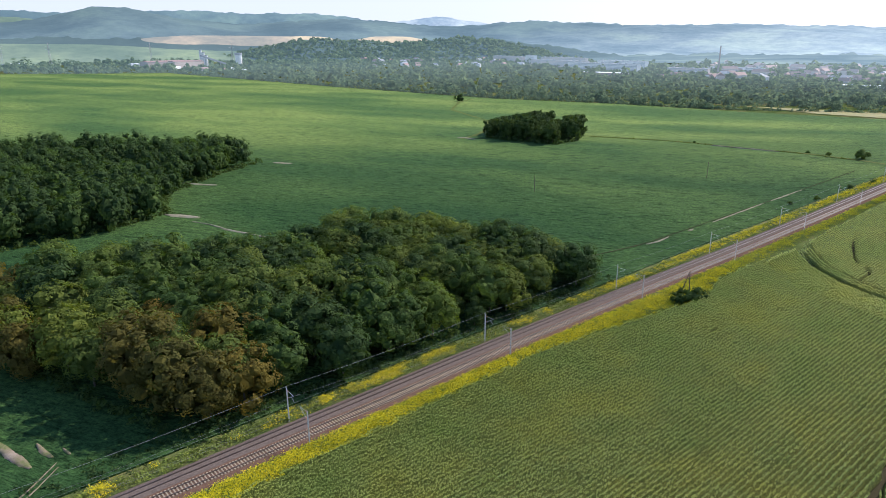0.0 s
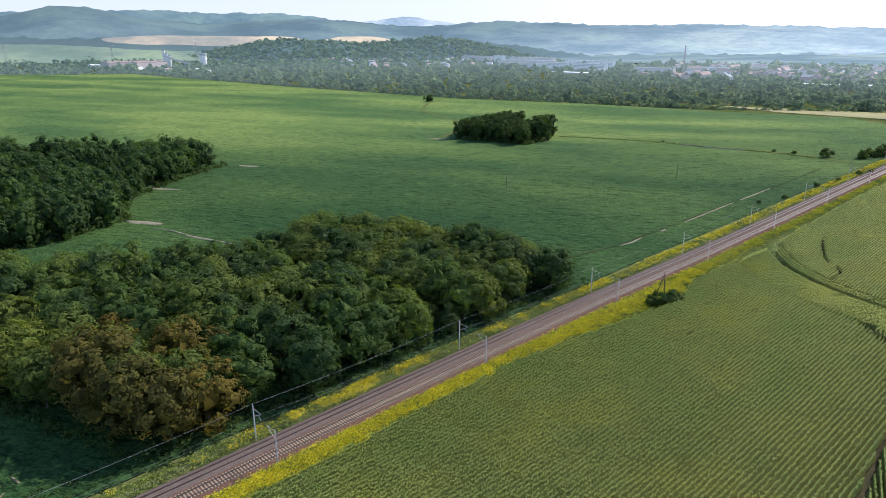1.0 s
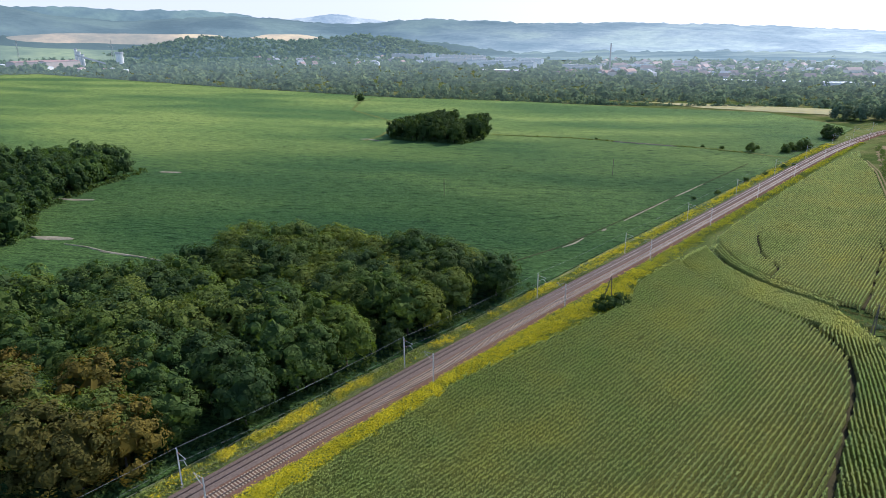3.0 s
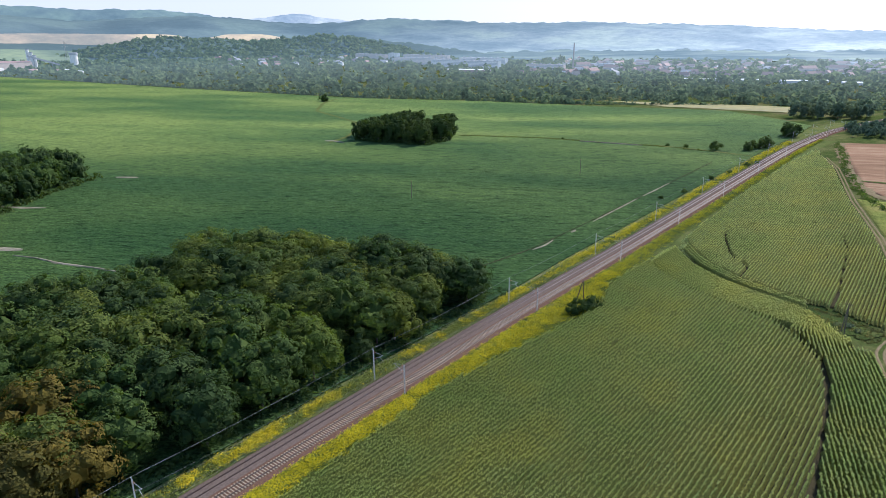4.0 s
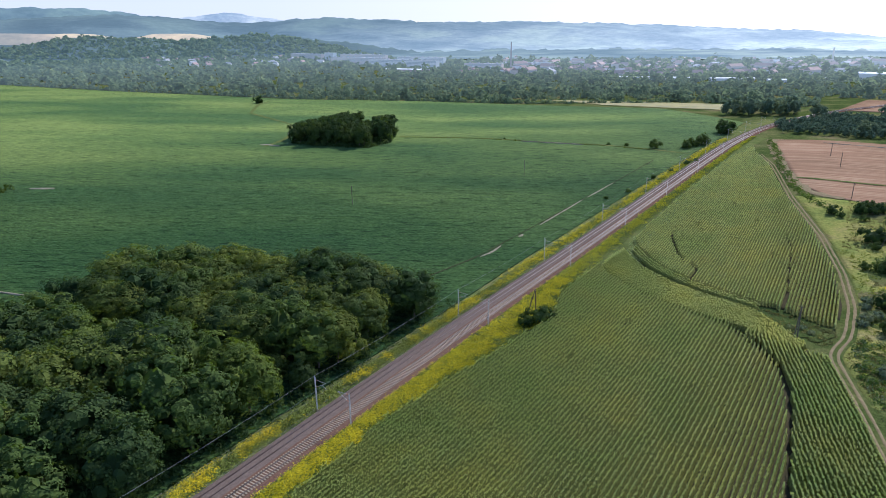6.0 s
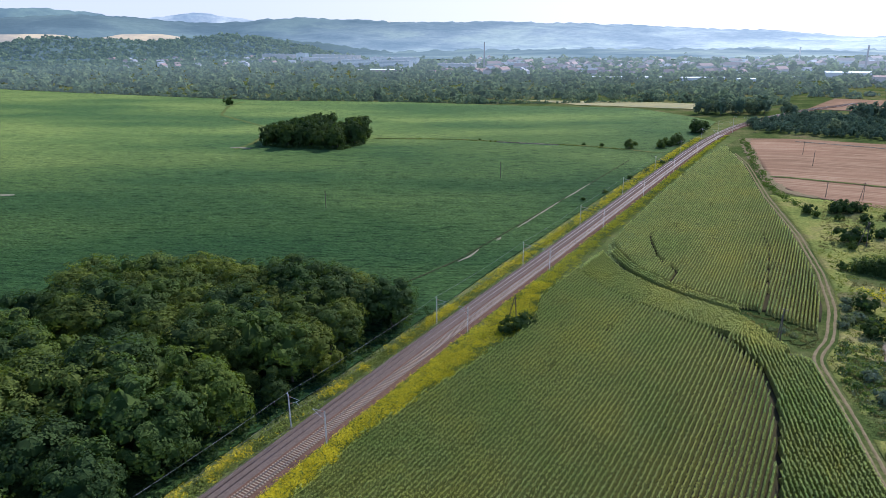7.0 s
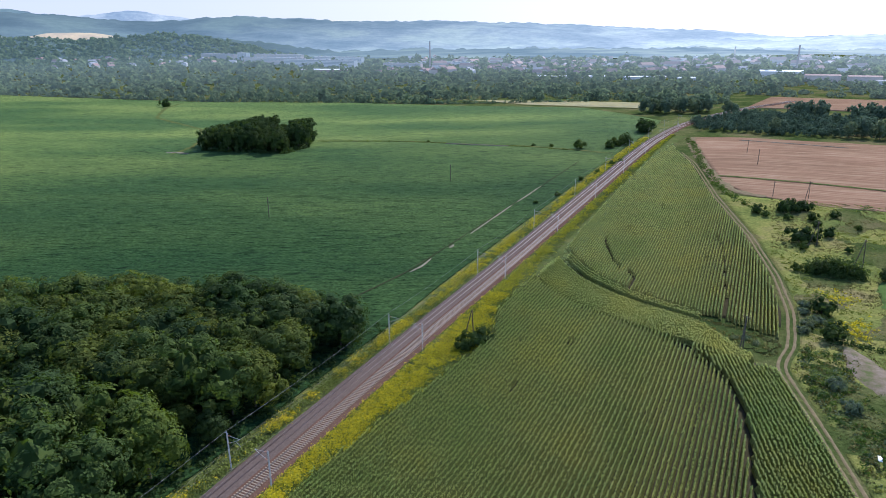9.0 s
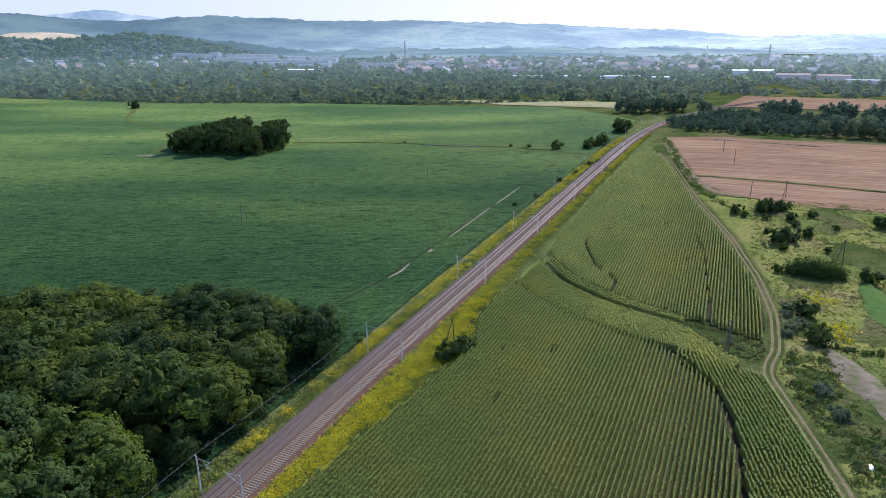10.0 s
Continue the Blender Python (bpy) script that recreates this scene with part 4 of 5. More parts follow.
nx, ny = np.gradient(dy) / dn, -np.gradient(dx) / dn
for k in range(15):
    off = 1.7 + 0.86 * k
    x, y = dx - nx * off, dy - ny * off
    if y.mean() > dy.mean():
        x, y = dx + nx * off, dy + ny * off
    ok = (x > maize_left(y)) & (x < road_x(y) - 3.0) & (x > 12) & (x < np.interp(off, [1.7, 13], [63, 79]))
    headland.append(np.stack([x[ok], y[ok]], -1))


def clear_of(rows, holes):
    """Rows without the plants that stand in the gaps."""
    out = []
    for p in rows:
        keep = np.ones(len(p), bool)
        for hx, hy, hr in holes:
            keep &= np.hypot((p[:, 0] - hx), (p[:, 1] - hy) * 0.7) > hr * 0.55
        i = np.where(keep)[0]
        if len(i):
            out += [p[run] for run in np.split(i, np.where(np.diff(i) > 1)[0] + 1) if len(run) > 1]
    return out


HOLES = [(34, 74, 1.1), (28, 48, 1.3), (22, 70, 0.9)]
maize("maize_field", "tall green maize in close rows, tassels browning", clear_of(rows, HOLES), 0.38, 61, broad=0.82)
maize("maize_field", "band of maize sown along the ditch", headland, 0.50, 63, 2.2, 4, 0.70)


def upper_left(y):
    return np.interp(y, [90, 118, 130, 140, 150, 170, 240, 320, 375], [30, 26, 18, 15, 13.5, 13, 14, 18, 24])


rows = []
ys = np.arange(96, 366, 1.5)
for k in range(122):
    x = 12 + 0.88 * k + 0.25 * np.sin(ys / 23.0 + 0.2 * k)
    ok = (x > upper_left(ys)) & (x < np.minimum(road_x(ys) - 2.6, 81)) & (ys > ditch_y(x)) & (from_ditch(x, ys) > 4.9 + 0.9 * (x > 64)) & (np.abs(x - np.interp(ys, [126, 129, 139, 159, 165, 166], [41, 39, 32, 25, 24, -99])) > 0.3) & (np.abs(x - np.interp(ys, [118, 129, 161, 175, 176], [68, 67, 65, 62, -99])) > 0.16)
    i = np.where(ok)[0]
    for run in np.split(i, np.where(np.diff(i) > 1)[0] + 1):
        if len(run) > 2:
            rows.append(np.stack([x[run], ys[run]], -1))
for k in range(3):
    off = 1.6 + 1.15 * k
    x, y = dx - nx * off, dy - ny * off
    if y.mean() < dy.mean():
        x, y = dx + nx * off, dy + ny * off
    ok = (x < 63) & (x > 16)
    rows.append(np.stack([x[ok], y[ok]], -1))
maize("maize_field", "tall green maize in a wedge beside the dirt road", clear_of(rows, [(50, 190, 1.2), (38, 215, 1.5), (60, 150, 1.2), (30, 180, 1.5)]), 0.52, 62, 2.0, 4, 1.0)
field_sheet("field_soil", "dark soil under the maize", M_FIELD_SOIL, steps((-75, 135, 3)), maize_left, lambda y: np.minimum(road_x(y) - 2.2, np.interp(y, [72, 80, 88, 96, 135], [83, 76, 70, 62, 14])), 30, lift=0.06, uneven=0.02, seed=21)
field_sheet("field_soil", "dark soil under the upper maize", M_FIELD_SOIL, steps((104, 366, 3)), lambda y: np.maximum(upper_left(y), np.interp(y, [95, 101, 109, 121, 135], [68, 54, 40, 26, 16])), lambda y: road_x(y) - 2.4, 30, lift=0.06, uneven=0.02, seed=22)

# dirt road with two wheel tracks, and the ditch between the maize fields
yr = np.concatenate([np.arange(-60, 350, 4.0)])
ribbon("road_verge", "worn grass beside the dirt road", M_MEADOW, [(float(road_x(y)), y) for y in yr], 3.6, 0.14, "road", seed=31, ragged=0.15)
for s in (-0.78, 0.78):
    ribbon("wheel_track", "pale sandy wheel track of the dirt road", M_ROAD, [(float(road_x(y)) + s, y) for y in yr], 0.78, 0.24, "road", seed=32, ragged=0.12)
ribbon("ditch_bank", "grassy bank of the ditch between the maize fields", M_MEADOW, DITCH, 3.0, 0.30, "ditch", seed=34)
ribbon("ditch_bank", "dry brownish grass where the ditch meets the road", M_MEADOW, [(62, 96.5), (68, 94), (74, 91), (79, 88)], 8.0, 0.26, "ditch", seed=38)
rd = np.random.default_rng(39)
weeds = [(float(a), float(ditch_y(a)) + float(rd.normal(-0.4, 0.6))) for a in rd.uniform(14, 66, 240)]
leafy_mass("weeds", "low green weeds in the ditch", M_STALK, weeds, rd.uniform(0.3, 0.9, len(weeds)), 40, 10, 0.22, 0.7, "weeds")
weeds = [(float(a), float(ditch_y(a)) + float(rd.normal(-1.5, 1.1))) for a in rd.uniform(58, 79, 110)]
leafy_mass("weeds", "pale dry weeds at the end of the ditch", M_WEED_DRY, weeds, rd.uniform(0.3, 0.9, len(weeds)), 41, 10, 0.2, 0.7, "weeds")
weeds = [(float(a), float(b)) for a, b in zip(rd.uniform(63, 82, 420), rd.uniform(82, 101, 420)) if a < road_x(b) - 2 and from_ditch([a], [b])[0] < 5.5]
leafy_mass("weeds", "tan dry grass where the ditch meets the road", M_WEED_DRY, weeds, rd.uniform(0.15, 0.5, len(weeds)), 42, 12, 0.22, 0.8, "weeds")
for wx, wy in ((71, 91.5), (73.5, 92.5), (76, 90.5)):
    plant(BUSH[2], wx, wy, 0.42, wx * 31 % 360, "willow bushes beside the dirt road")
ribbon("ditch", "dark furrow beside the upper maize", M_FIELD_SOIL, [(x, y + 0.7) for x, y in DITCH[1:-2]], 1.0, 0.36, "ditch", seed=35)
ribbon("stubble_path", "pale trodden path round the stubble", M_ROAD, [(78, 246), (66, 252), (56, 272), (48, 310), (42, 340), (34, 385), (31, 412)], 5, 0.3, "path", seed=36, ragged=0.3)
ribbon("grass_strip", "grass strip across the stubble field", M_VERGE, [(56, 283), (99, 281), (138, 276), (200, 268), (260, 260)], 2.4, 0.45, "strip", seed=37)

ribbon("bare_strip", "pale strip of straw across the stubble field", M_SOIL, [(62, 399), (92, 396), (124, 391)], 1.6, 0.42, "strip", seed=44, ragged=0.4, taper=True)

# ---- goldenrod beside the line ----


def flower_strip(label, ys, x0, x1, density, flowers, seed, falloff=0.0):
    r = np.random.default_rng(seed)
    t = thing("goldenrod_strip", label, "wildflowers", kind="stuff")
    n = int(sum((x1(y) - x0(y)) for y in np.arange(ys[0], ys[1], 1.0)) * density)
    y = r.uniform(ys[0], ys[1], n)
    x = x0(y) + (x1(y) - x0(y)) * r.beta(1.6, 1.6, n)
    patch = lattice_noise(x, y, 3.5, seed) * 0.6 + lattice_noise(x, y, 11, seed + 1) * 0.4
    z = ground_z(x, y)
    h = r.uniform(0.6, 1.25, n) * (0.7 + 0.6 * patch)
    is_flower = patch + r.normal(0, 0.13, n) - falloff * smooth(((x - x0(y)) / (x1(y) - x0(y)) - 0.45) / 0.4) > flowers(y)
    for name, mask, m, per, size, low in (("flower_heads", is_flower, M_FLOWER, 11, 0.125, 0.45), ("foliage", r.random(n) < 0.65, M_STALK, 5, 0.22, 0.15)):
        idx = np.repeat(np.where(mask)[0], per)
        P = np.stack([x[idx] + r.normal(0, 0.42, len(idx)), y[idx] + r.normal(0, 0.42, len(idx)), z[idx] + h[idx] * (low + (1 - low) * r.random(len(idx)) * (1.0 if low > 0.5 else 0.7))], -1)
        V = leaf_quads(P, np.stack([r.normal(0, 0.6, len(idx)), r.normal(0, 0.6, len(idx)), np.ones(len(idx))], -1), size, r, 0.2)
        part(name, np_mesh(name, V, np.arange(len(V)).reshape(-1, 4), material=m), parent=t)
    return t


flower_strip("bright yellow goldenrod along the brown ballast", (-95, 100), lambda y: rail_x(y) + 4.9, lambda y: np.maximum(maize_left(y) + 0.3, rail_x(y) + 9.0), 7.5, lambda y: np.interp(y, [-95, 60, 100], [0.12, 0.10, 0.28]), 71, 0.45)
flower_strip("thinning goldenrod and grass along the line", (100, 420), lambda y: rail_x(y) + 5.0, lambda y: rail_x(y) + np.interp(y, [100, 140, 330, 420], [13, 12, 9.5, 8]), 3.6, lambda y: np.interp(y, [100, 420], [0.38, 0.42]), 72, 0.3)
flower_strip("green and yellow weeds between ballast and wood", (-110, 90), lambda y: rail_x(y) - 8.6, lambda y: rail_x(y) - 4.8, 8.0, lambda y: np.interp(y, [-110, -75, 0, 90], [0.56, 0.70, 0.76, 0.66]), 73)
flower_strip("green and yellow weeds between ballast and crop", (90, 400), lambda y: rail_x(y) - 10.0, lambda y: rail_x(y) - 5.0, 3.2, lambda y: np.interp(y, [90, 400], [0.46, 0.46]), 74)
field_sheet("verge", "grassy verge along the railway", M_VERGE, steps((-160, 420, 3)), lambda y: rail_x(y) + 4.5, lambda y: np.maximum(np.interp(y, [-120, 6, 36, 58, 70, 85, 117, 140, 170, 330, 420], [5, 5.5, 11, 16, 17, 11, 14, 15.5, 13.5, 18, 28]), rail_x(y) + 7), 8, lift=0.04, uneven=0.02, seed=23, category="verge")
field_sheet("verge", "grassy verge between railway and crop", M_VERGE, steps((-160, 530, 3)), lambda y: rail_x(y) - 19, lambda y: rail_x(y) - 4.6, 10, lift=0.05, uneven=0.02, seed=24, category="verge")

rd = np.random.default_rng(77)
tufts = [(u, v) for u, v in zip(rd.uniform(13, 62, 2600), rd.uniform(128, 372, 2600)) if upper_left(v) - 1 < u < min(road_x(v) - 3, upper_left(v) + np.interp(v, [128, 160, 250, 300], [4, 9, 14, 30])) and u - upper_left(v) < rd.exponential(9)]
leafy_mass("self_sown_growth", "uneven greyish green growth along the upper maize", M_GROWTH, tufts, rd.uniform(1.6, 2.9, len(tufts)), 78, 14, 0.34, 0.9, "weeds")
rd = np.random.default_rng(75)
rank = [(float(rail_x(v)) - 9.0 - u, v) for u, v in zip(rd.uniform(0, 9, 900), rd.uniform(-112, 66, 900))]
# dark leaf colour stands in for the shade at the wood's edge
leafy_mass("weeds", "rank weeds between railway and wood, coloured dark for shade", M_LEAF_DARK, rank, rd.uniform(0.3, 1.3, len(rank)), 76, 14, 0.26, 0.9, "weeds")

# ---- wooden pole lines ----


def wooden_pole(x, y, turn, height, braced, label):
    t = thing("power_pole", label, "pole", "wooden power poles", at=pose(x, y, float(ground_z(x, y)), 0, 0, turn))
    bm = bmesh.new()
    bar(bm, (0.6 if braced else 0, 0, -0.4), (0, 0, height), 0.16, 8, 0.11)
    part("pole", bm, M_WOODPOLE, t)
    if braced:
        bm = bmesh.new()
        bar(bm, (-2.4, 0, -0.4), (-0.1, 0, height * 0.96), 0.15, 8, 0.11)
        part("brace", bm, M_WOODPOLE, t)
    bm = bmesh.new()
    box(bm, -0.06, -0.9, height - 0.45, 0.06, 0.9, height - 0.33)
    arm = part("crossarm", bm, M_WOODPOLE, t)
    for s in (-0.8, 0, 0.8):
        bm = bmesh.new()
        bar(bm, (0, s, height - 0.33), (0, s, height - 0.1), 0.05, 6)
        part("insulator", bm, M_INSUL, arm)
    return t


for x, y, turn, h, braced in [(10.5, 66, 20, 9.5, True), (73, 86, 75, 9, True), (68, 350, 0, 8, False), (74, 318, 0, 8.5, False), (95, 250, 60, 8, True), (81, 249, 30, 7, False),
                              (94, 181, 20, 9, True), (106, 163, 20, 9.5, True)]:
    wooden_pole(x, y, turn, h, braced, "braced dark wooden power pole" if braced else "single dark wooden power pole")
for x, y in [(-115, 140), (-70, 230)]:
    wooden_pole(x, y, 40, 9, False, "thin dark pole standing in the crop")

# ---- meadow growth beside the dirt road ----
field_sheet("rough_meadow", "rough ochre and green meadow beside the dirt road", M_ROUGH, steps((20, 244, 4)), lambda y: road_x(y) + 1.9, lambda y: np.interp(y, [20, 120, 200, 244], [150, 150, 170, 190]), 40, lift=0.05, uneven=0.05, seed=85, category="meadow")
r = np.random.default_rng(81)
px, py = r.uniform(80, 190, 15000), r.uniform(20, 246, 15000)
ok = (px > road_x(py) + 2.6) & (px < 84 + (py - 20) * 0.45 + 40)
px, py = px[ok], py[ok]
tone = lattice_noise(px, py, 14, 82) * 0.6 + lattice_noise(px, py, 5, 83) * 0.4
for name, label, m, mask, h in (("weeds", "tall green weeds and grass in the meadow", M_STALK, tone < 0.44, 0.5), ("shrubs", "low dark shrubs beside the dirt road", M_LEAF, (tone >= 0.45) & (tone < 0.465), 1.0),
                                ("dry_weeds", "dry ochre weeds in the rough meadow", M_WEED_DRY, tone > 0.53, 0.4)):
    pl = list(zip(px[mask], py[mask]))
    leafy_mass(name, label, m, pl, h * r.uniform(0.4, 1.3, len(pl)), 84, 8, 0.21, 0.8, "meadow plants")
for pts, w, m, lab, sd in (([(96, 97), (99, 88), (103, 76), (107, 62)], 10, M_BARE_PLOT, "bare greyish plot beside the dirt road", 91), ([(111, 150), (113, 132), (116, 108)], 11, M_PLOT, "small green plot beyond the meadow", 92)):
    ribbon("plot", lab, m, pts, w, 0.55, "plot", seed=sd, ragged=0.2, taper=True)
dark = [(float(road_x(v)) + 3.0 + u, v) for u, v in zip(r.uniform(0, 9, 130) ** 1.1, r.uniform(26, 92, 130))]
leafy_mass("shrubs", "dense dark shrubs along the dirt road", M_LEAF, dark, r.uniform(0.4, 1.4, len(dark)), 93, 20, 0.30, 1.1, "shrubs")
for m, lab, cnt in ((M_LEAF_GREY, "grey-green tufts of grass beside the dirt road", 170), (M_WEED_DRY, "tan dry grass tufts beside the dirt road", 260)):
    tufts = [(float(road_x(v)) + 2.6 + u, v) for u, v in zip(r.uniform(0, 12, cnt), r.uniform(22, 96, cnt))]
    leafy_mass("grass_tufts", lab, m, tufts, r.uniform(0.2, 0.8, cnt), 96 + cnt, 14, 0.24, 0.9, "grass")
gold = [(100 + r.normal(0, 2.2), 110 + r.normal(0, 4)) for _ in range(70)] + [(97 + r.normal(0, 2.5), 132 + r.normal(0, 3)) for _ in range(50)]
leafy_mass("goldenrod_patch", "yellow goldenrod patch in the rough meadow", M_FLOWER, gold, r.uniform(0.5, 0.9, len(gold)), 94, 8, 0.24, 0.9, "wildflowers")
hedge = [(93 + 0.8 * k + r.normal(0, 0.3), 99 + r.normal(0, 0.5)) for k in range(26)]
leafy_mass("hedge", "low dark hedge beside the bare plot", M_LEAF_DARK, hedge, r.uniform(0.8, 1.6, len(hedge)), 95, 26, 0.3, 1.0, "hedge")
sheet = np.array([[(96 + 0.2 * a + r.normal(0, 0.06), 47 + 0.4 * b + r.normal(0, 0.08), 2.2 + 1.5 + r.normal(0, 0.16)) for a in range(4)] for b in range(5)])
me = np_mesh("plastic_sheet", sheet.reshape(-1, 3), grid_faces(5, 4), material=plain("white_plastic", (0.62, 0.63, 0.64), (0.75, 0.76, 0.77), 2.0, 0.4), smooth_faces=True)
ob = tagged(new("plastic_sheet", me), "crumpled white plastic sheet caught on weeds", "litter")
ob.modifiers.new("thickness", "SOLIDIFY").thickness = 0.03

# ---- far woodland ----


def woodland(name, label, places, sizes, heights, per, seed, material, base=None):
    """Bushes and trees too far off to count: domes of leafy sprays."""
    r = np.random.default_rng(seed)
    n = len(places)
    c = np.array(places, float)
    L = r.normal(0, 1, (n, per, 3))
    L[..., 2] = np.abs(L[..., 2]) * 1.1
    L /= np.linalg.norm(L, axis=2, keepdims=True)
    s, h = np.asarray(sizes)[:, None], np.asarray(heights)[:, None]
    k = r.uniform(0.7, 1.05, (n, per))
    P = np.stack([c[:, None, 0] + L[..., 0] * s * k, c[:, None, 1] + L[..., 1] * s * k, (ground_z(c[:, 0], c[:, 1]) if base is None else base)[:, None] + L[..., 2] * h * k], -1).reshape(-1, 3)
    N = L.reshape(-1, 3) + r.normal(0, 0.3, (n * per, 3))
    V = leaf_quads(P, N, np.repeat(np.asarray(sizes) * 3.0 / per ** 0.5 * 0.62, per), r, 0.1, 0.8)
    me = np_mesh(name, V, np.arange(len(V)).reshape(-1, 4), material=material)
    return tagged(new(name, me), label, "woodland", kind="stuff")


def haze_emission(n, west, east, near=620, far=1700):
    """Haze painted as emission, stronger far off and towards the sun."""
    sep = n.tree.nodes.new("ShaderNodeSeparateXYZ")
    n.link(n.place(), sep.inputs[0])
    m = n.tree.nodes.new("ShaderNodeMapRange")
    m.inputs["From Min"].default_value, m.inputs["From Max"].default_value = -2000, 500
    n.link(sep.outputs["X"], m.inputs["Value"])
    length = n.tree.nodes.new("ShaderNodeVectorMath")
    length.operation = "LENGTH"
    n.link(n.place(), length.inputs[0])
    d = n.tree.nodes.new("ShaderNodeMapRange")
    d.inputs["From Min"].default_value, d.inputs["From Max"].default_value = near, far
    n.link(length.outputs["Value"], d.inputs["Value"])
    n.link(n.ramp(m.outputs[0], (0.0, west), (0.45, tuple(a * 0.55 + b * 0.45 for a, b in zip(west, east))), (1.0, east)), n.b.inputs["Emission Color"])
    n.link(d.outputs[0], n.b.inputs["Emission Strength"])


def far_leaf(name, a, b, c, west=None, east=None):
    """Foliage far off; where west and east are given, haze is painted in as emission."""
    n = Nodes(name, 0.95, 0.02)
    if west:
        haze_emission(n, west, east)
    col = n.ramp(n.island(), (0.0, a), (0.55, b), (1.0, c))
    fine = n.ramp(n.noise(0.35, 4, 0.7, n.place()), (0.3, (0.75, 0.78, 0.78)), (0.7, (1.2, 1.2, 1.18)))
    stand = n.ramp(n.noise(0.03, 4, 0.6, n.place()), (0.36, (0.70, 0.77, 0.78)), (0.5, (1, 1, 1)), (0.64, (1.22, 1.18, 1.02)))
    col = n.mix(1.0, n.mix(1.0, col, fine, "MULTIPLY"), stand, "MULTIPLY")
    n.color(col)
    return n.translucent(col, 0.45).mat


# belt leaves carry painted haze as emission, stronger eastwards
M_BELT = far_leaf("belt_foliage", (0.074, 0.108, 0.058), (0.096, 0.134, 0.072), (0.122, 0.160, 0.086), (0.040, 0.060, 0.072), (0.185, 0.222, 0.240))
EDGE_X = [-2600, -1714, -1486, -1100, -825, -512, -353, -280, -84, 30, 300, 1200]
EDGE_Y = [150, 150, 440, 462, 477, 512, 568, 580, 640, 640, 760, 900]


def belt_y(x):
    return np.interp(x, EDGE_X, EDGE_Y)


r = np.random.default_rng(101)
eye_x, eye_y = 80, -85
az = np.radians(r.uniform(-90, 26, 24000))
d = 560 + 2250 * r.random(24000) ** 1.25
x, y = eye_x + d * np.sin(az), eye_y + d * np.cos(az)
into = y - belt_y(x)
thin = lattice_noise(x, y, 55, 102) * 0.6 + lattice_noise(x, y, 160, 103) * 0.4
ok = (into > 2) & (d < np.interp(np.degrees(az), [-60, -41, -35], [2900, 2900, 1980])) & ((thin > 0.2) | (into < 14)) & ~((x > 40) & (x < 540) & (y < 750)) & ~((x > -240) & (x < 40) & (y < 650))
x, y, d, into = x[ok], y[ok], d[ok], into[ok]
s = np.clip(r.lognormal(1.15, 0.42, len(x)), 1.3, 7.5) * (1 + (d - 560) / 2600)
h = s * r.uniform(0.8, 1.9, len(x))
nearer = d + r.normal(0, 130, len(d)) < 980
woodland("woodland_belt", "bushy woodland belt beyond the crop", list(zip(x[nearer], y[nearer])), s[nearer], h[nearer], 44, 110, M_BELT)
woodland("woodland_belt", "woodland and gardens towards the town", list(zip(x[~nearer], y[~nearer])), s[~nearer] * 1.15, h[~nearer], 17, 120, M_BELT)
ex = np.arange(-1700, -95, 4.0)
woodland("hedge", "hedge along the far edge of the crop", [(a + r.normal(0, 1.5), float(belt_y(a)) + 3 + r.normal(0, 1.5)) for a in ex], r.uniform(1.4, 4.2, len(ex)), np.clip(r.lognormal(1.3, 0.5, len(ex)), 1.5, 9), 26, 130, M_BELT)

# ---- town ----


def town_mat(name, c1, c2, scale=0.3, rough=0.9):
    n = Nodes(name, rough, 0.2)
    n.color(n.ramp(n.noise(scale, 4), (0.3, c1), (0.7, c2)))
    # haze over the town put into its surfaces as emission
    haze_emission(n, (0.038, 0.054, 0.062), (0.170, 0.210, 0.235))
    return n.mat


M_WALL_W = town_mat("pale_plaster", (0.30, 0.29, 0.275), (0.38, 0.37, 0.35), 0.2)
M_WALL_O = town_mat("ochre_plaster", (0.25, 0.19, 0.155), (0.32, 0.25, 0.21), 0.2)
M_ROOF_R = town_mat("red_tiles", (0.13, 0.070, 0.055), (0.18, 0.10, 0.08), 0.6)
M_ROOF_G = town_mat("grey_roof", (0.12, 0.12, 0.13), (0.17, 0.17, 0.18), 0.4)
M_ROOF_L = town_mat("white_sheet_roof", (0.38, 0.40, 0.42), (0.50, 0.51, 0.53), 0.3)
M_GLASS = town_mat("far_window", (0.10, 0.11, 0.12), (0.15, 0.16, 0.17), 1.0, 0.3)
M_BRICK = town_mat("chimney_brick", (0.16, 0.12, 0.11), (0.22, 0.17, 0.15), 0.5)


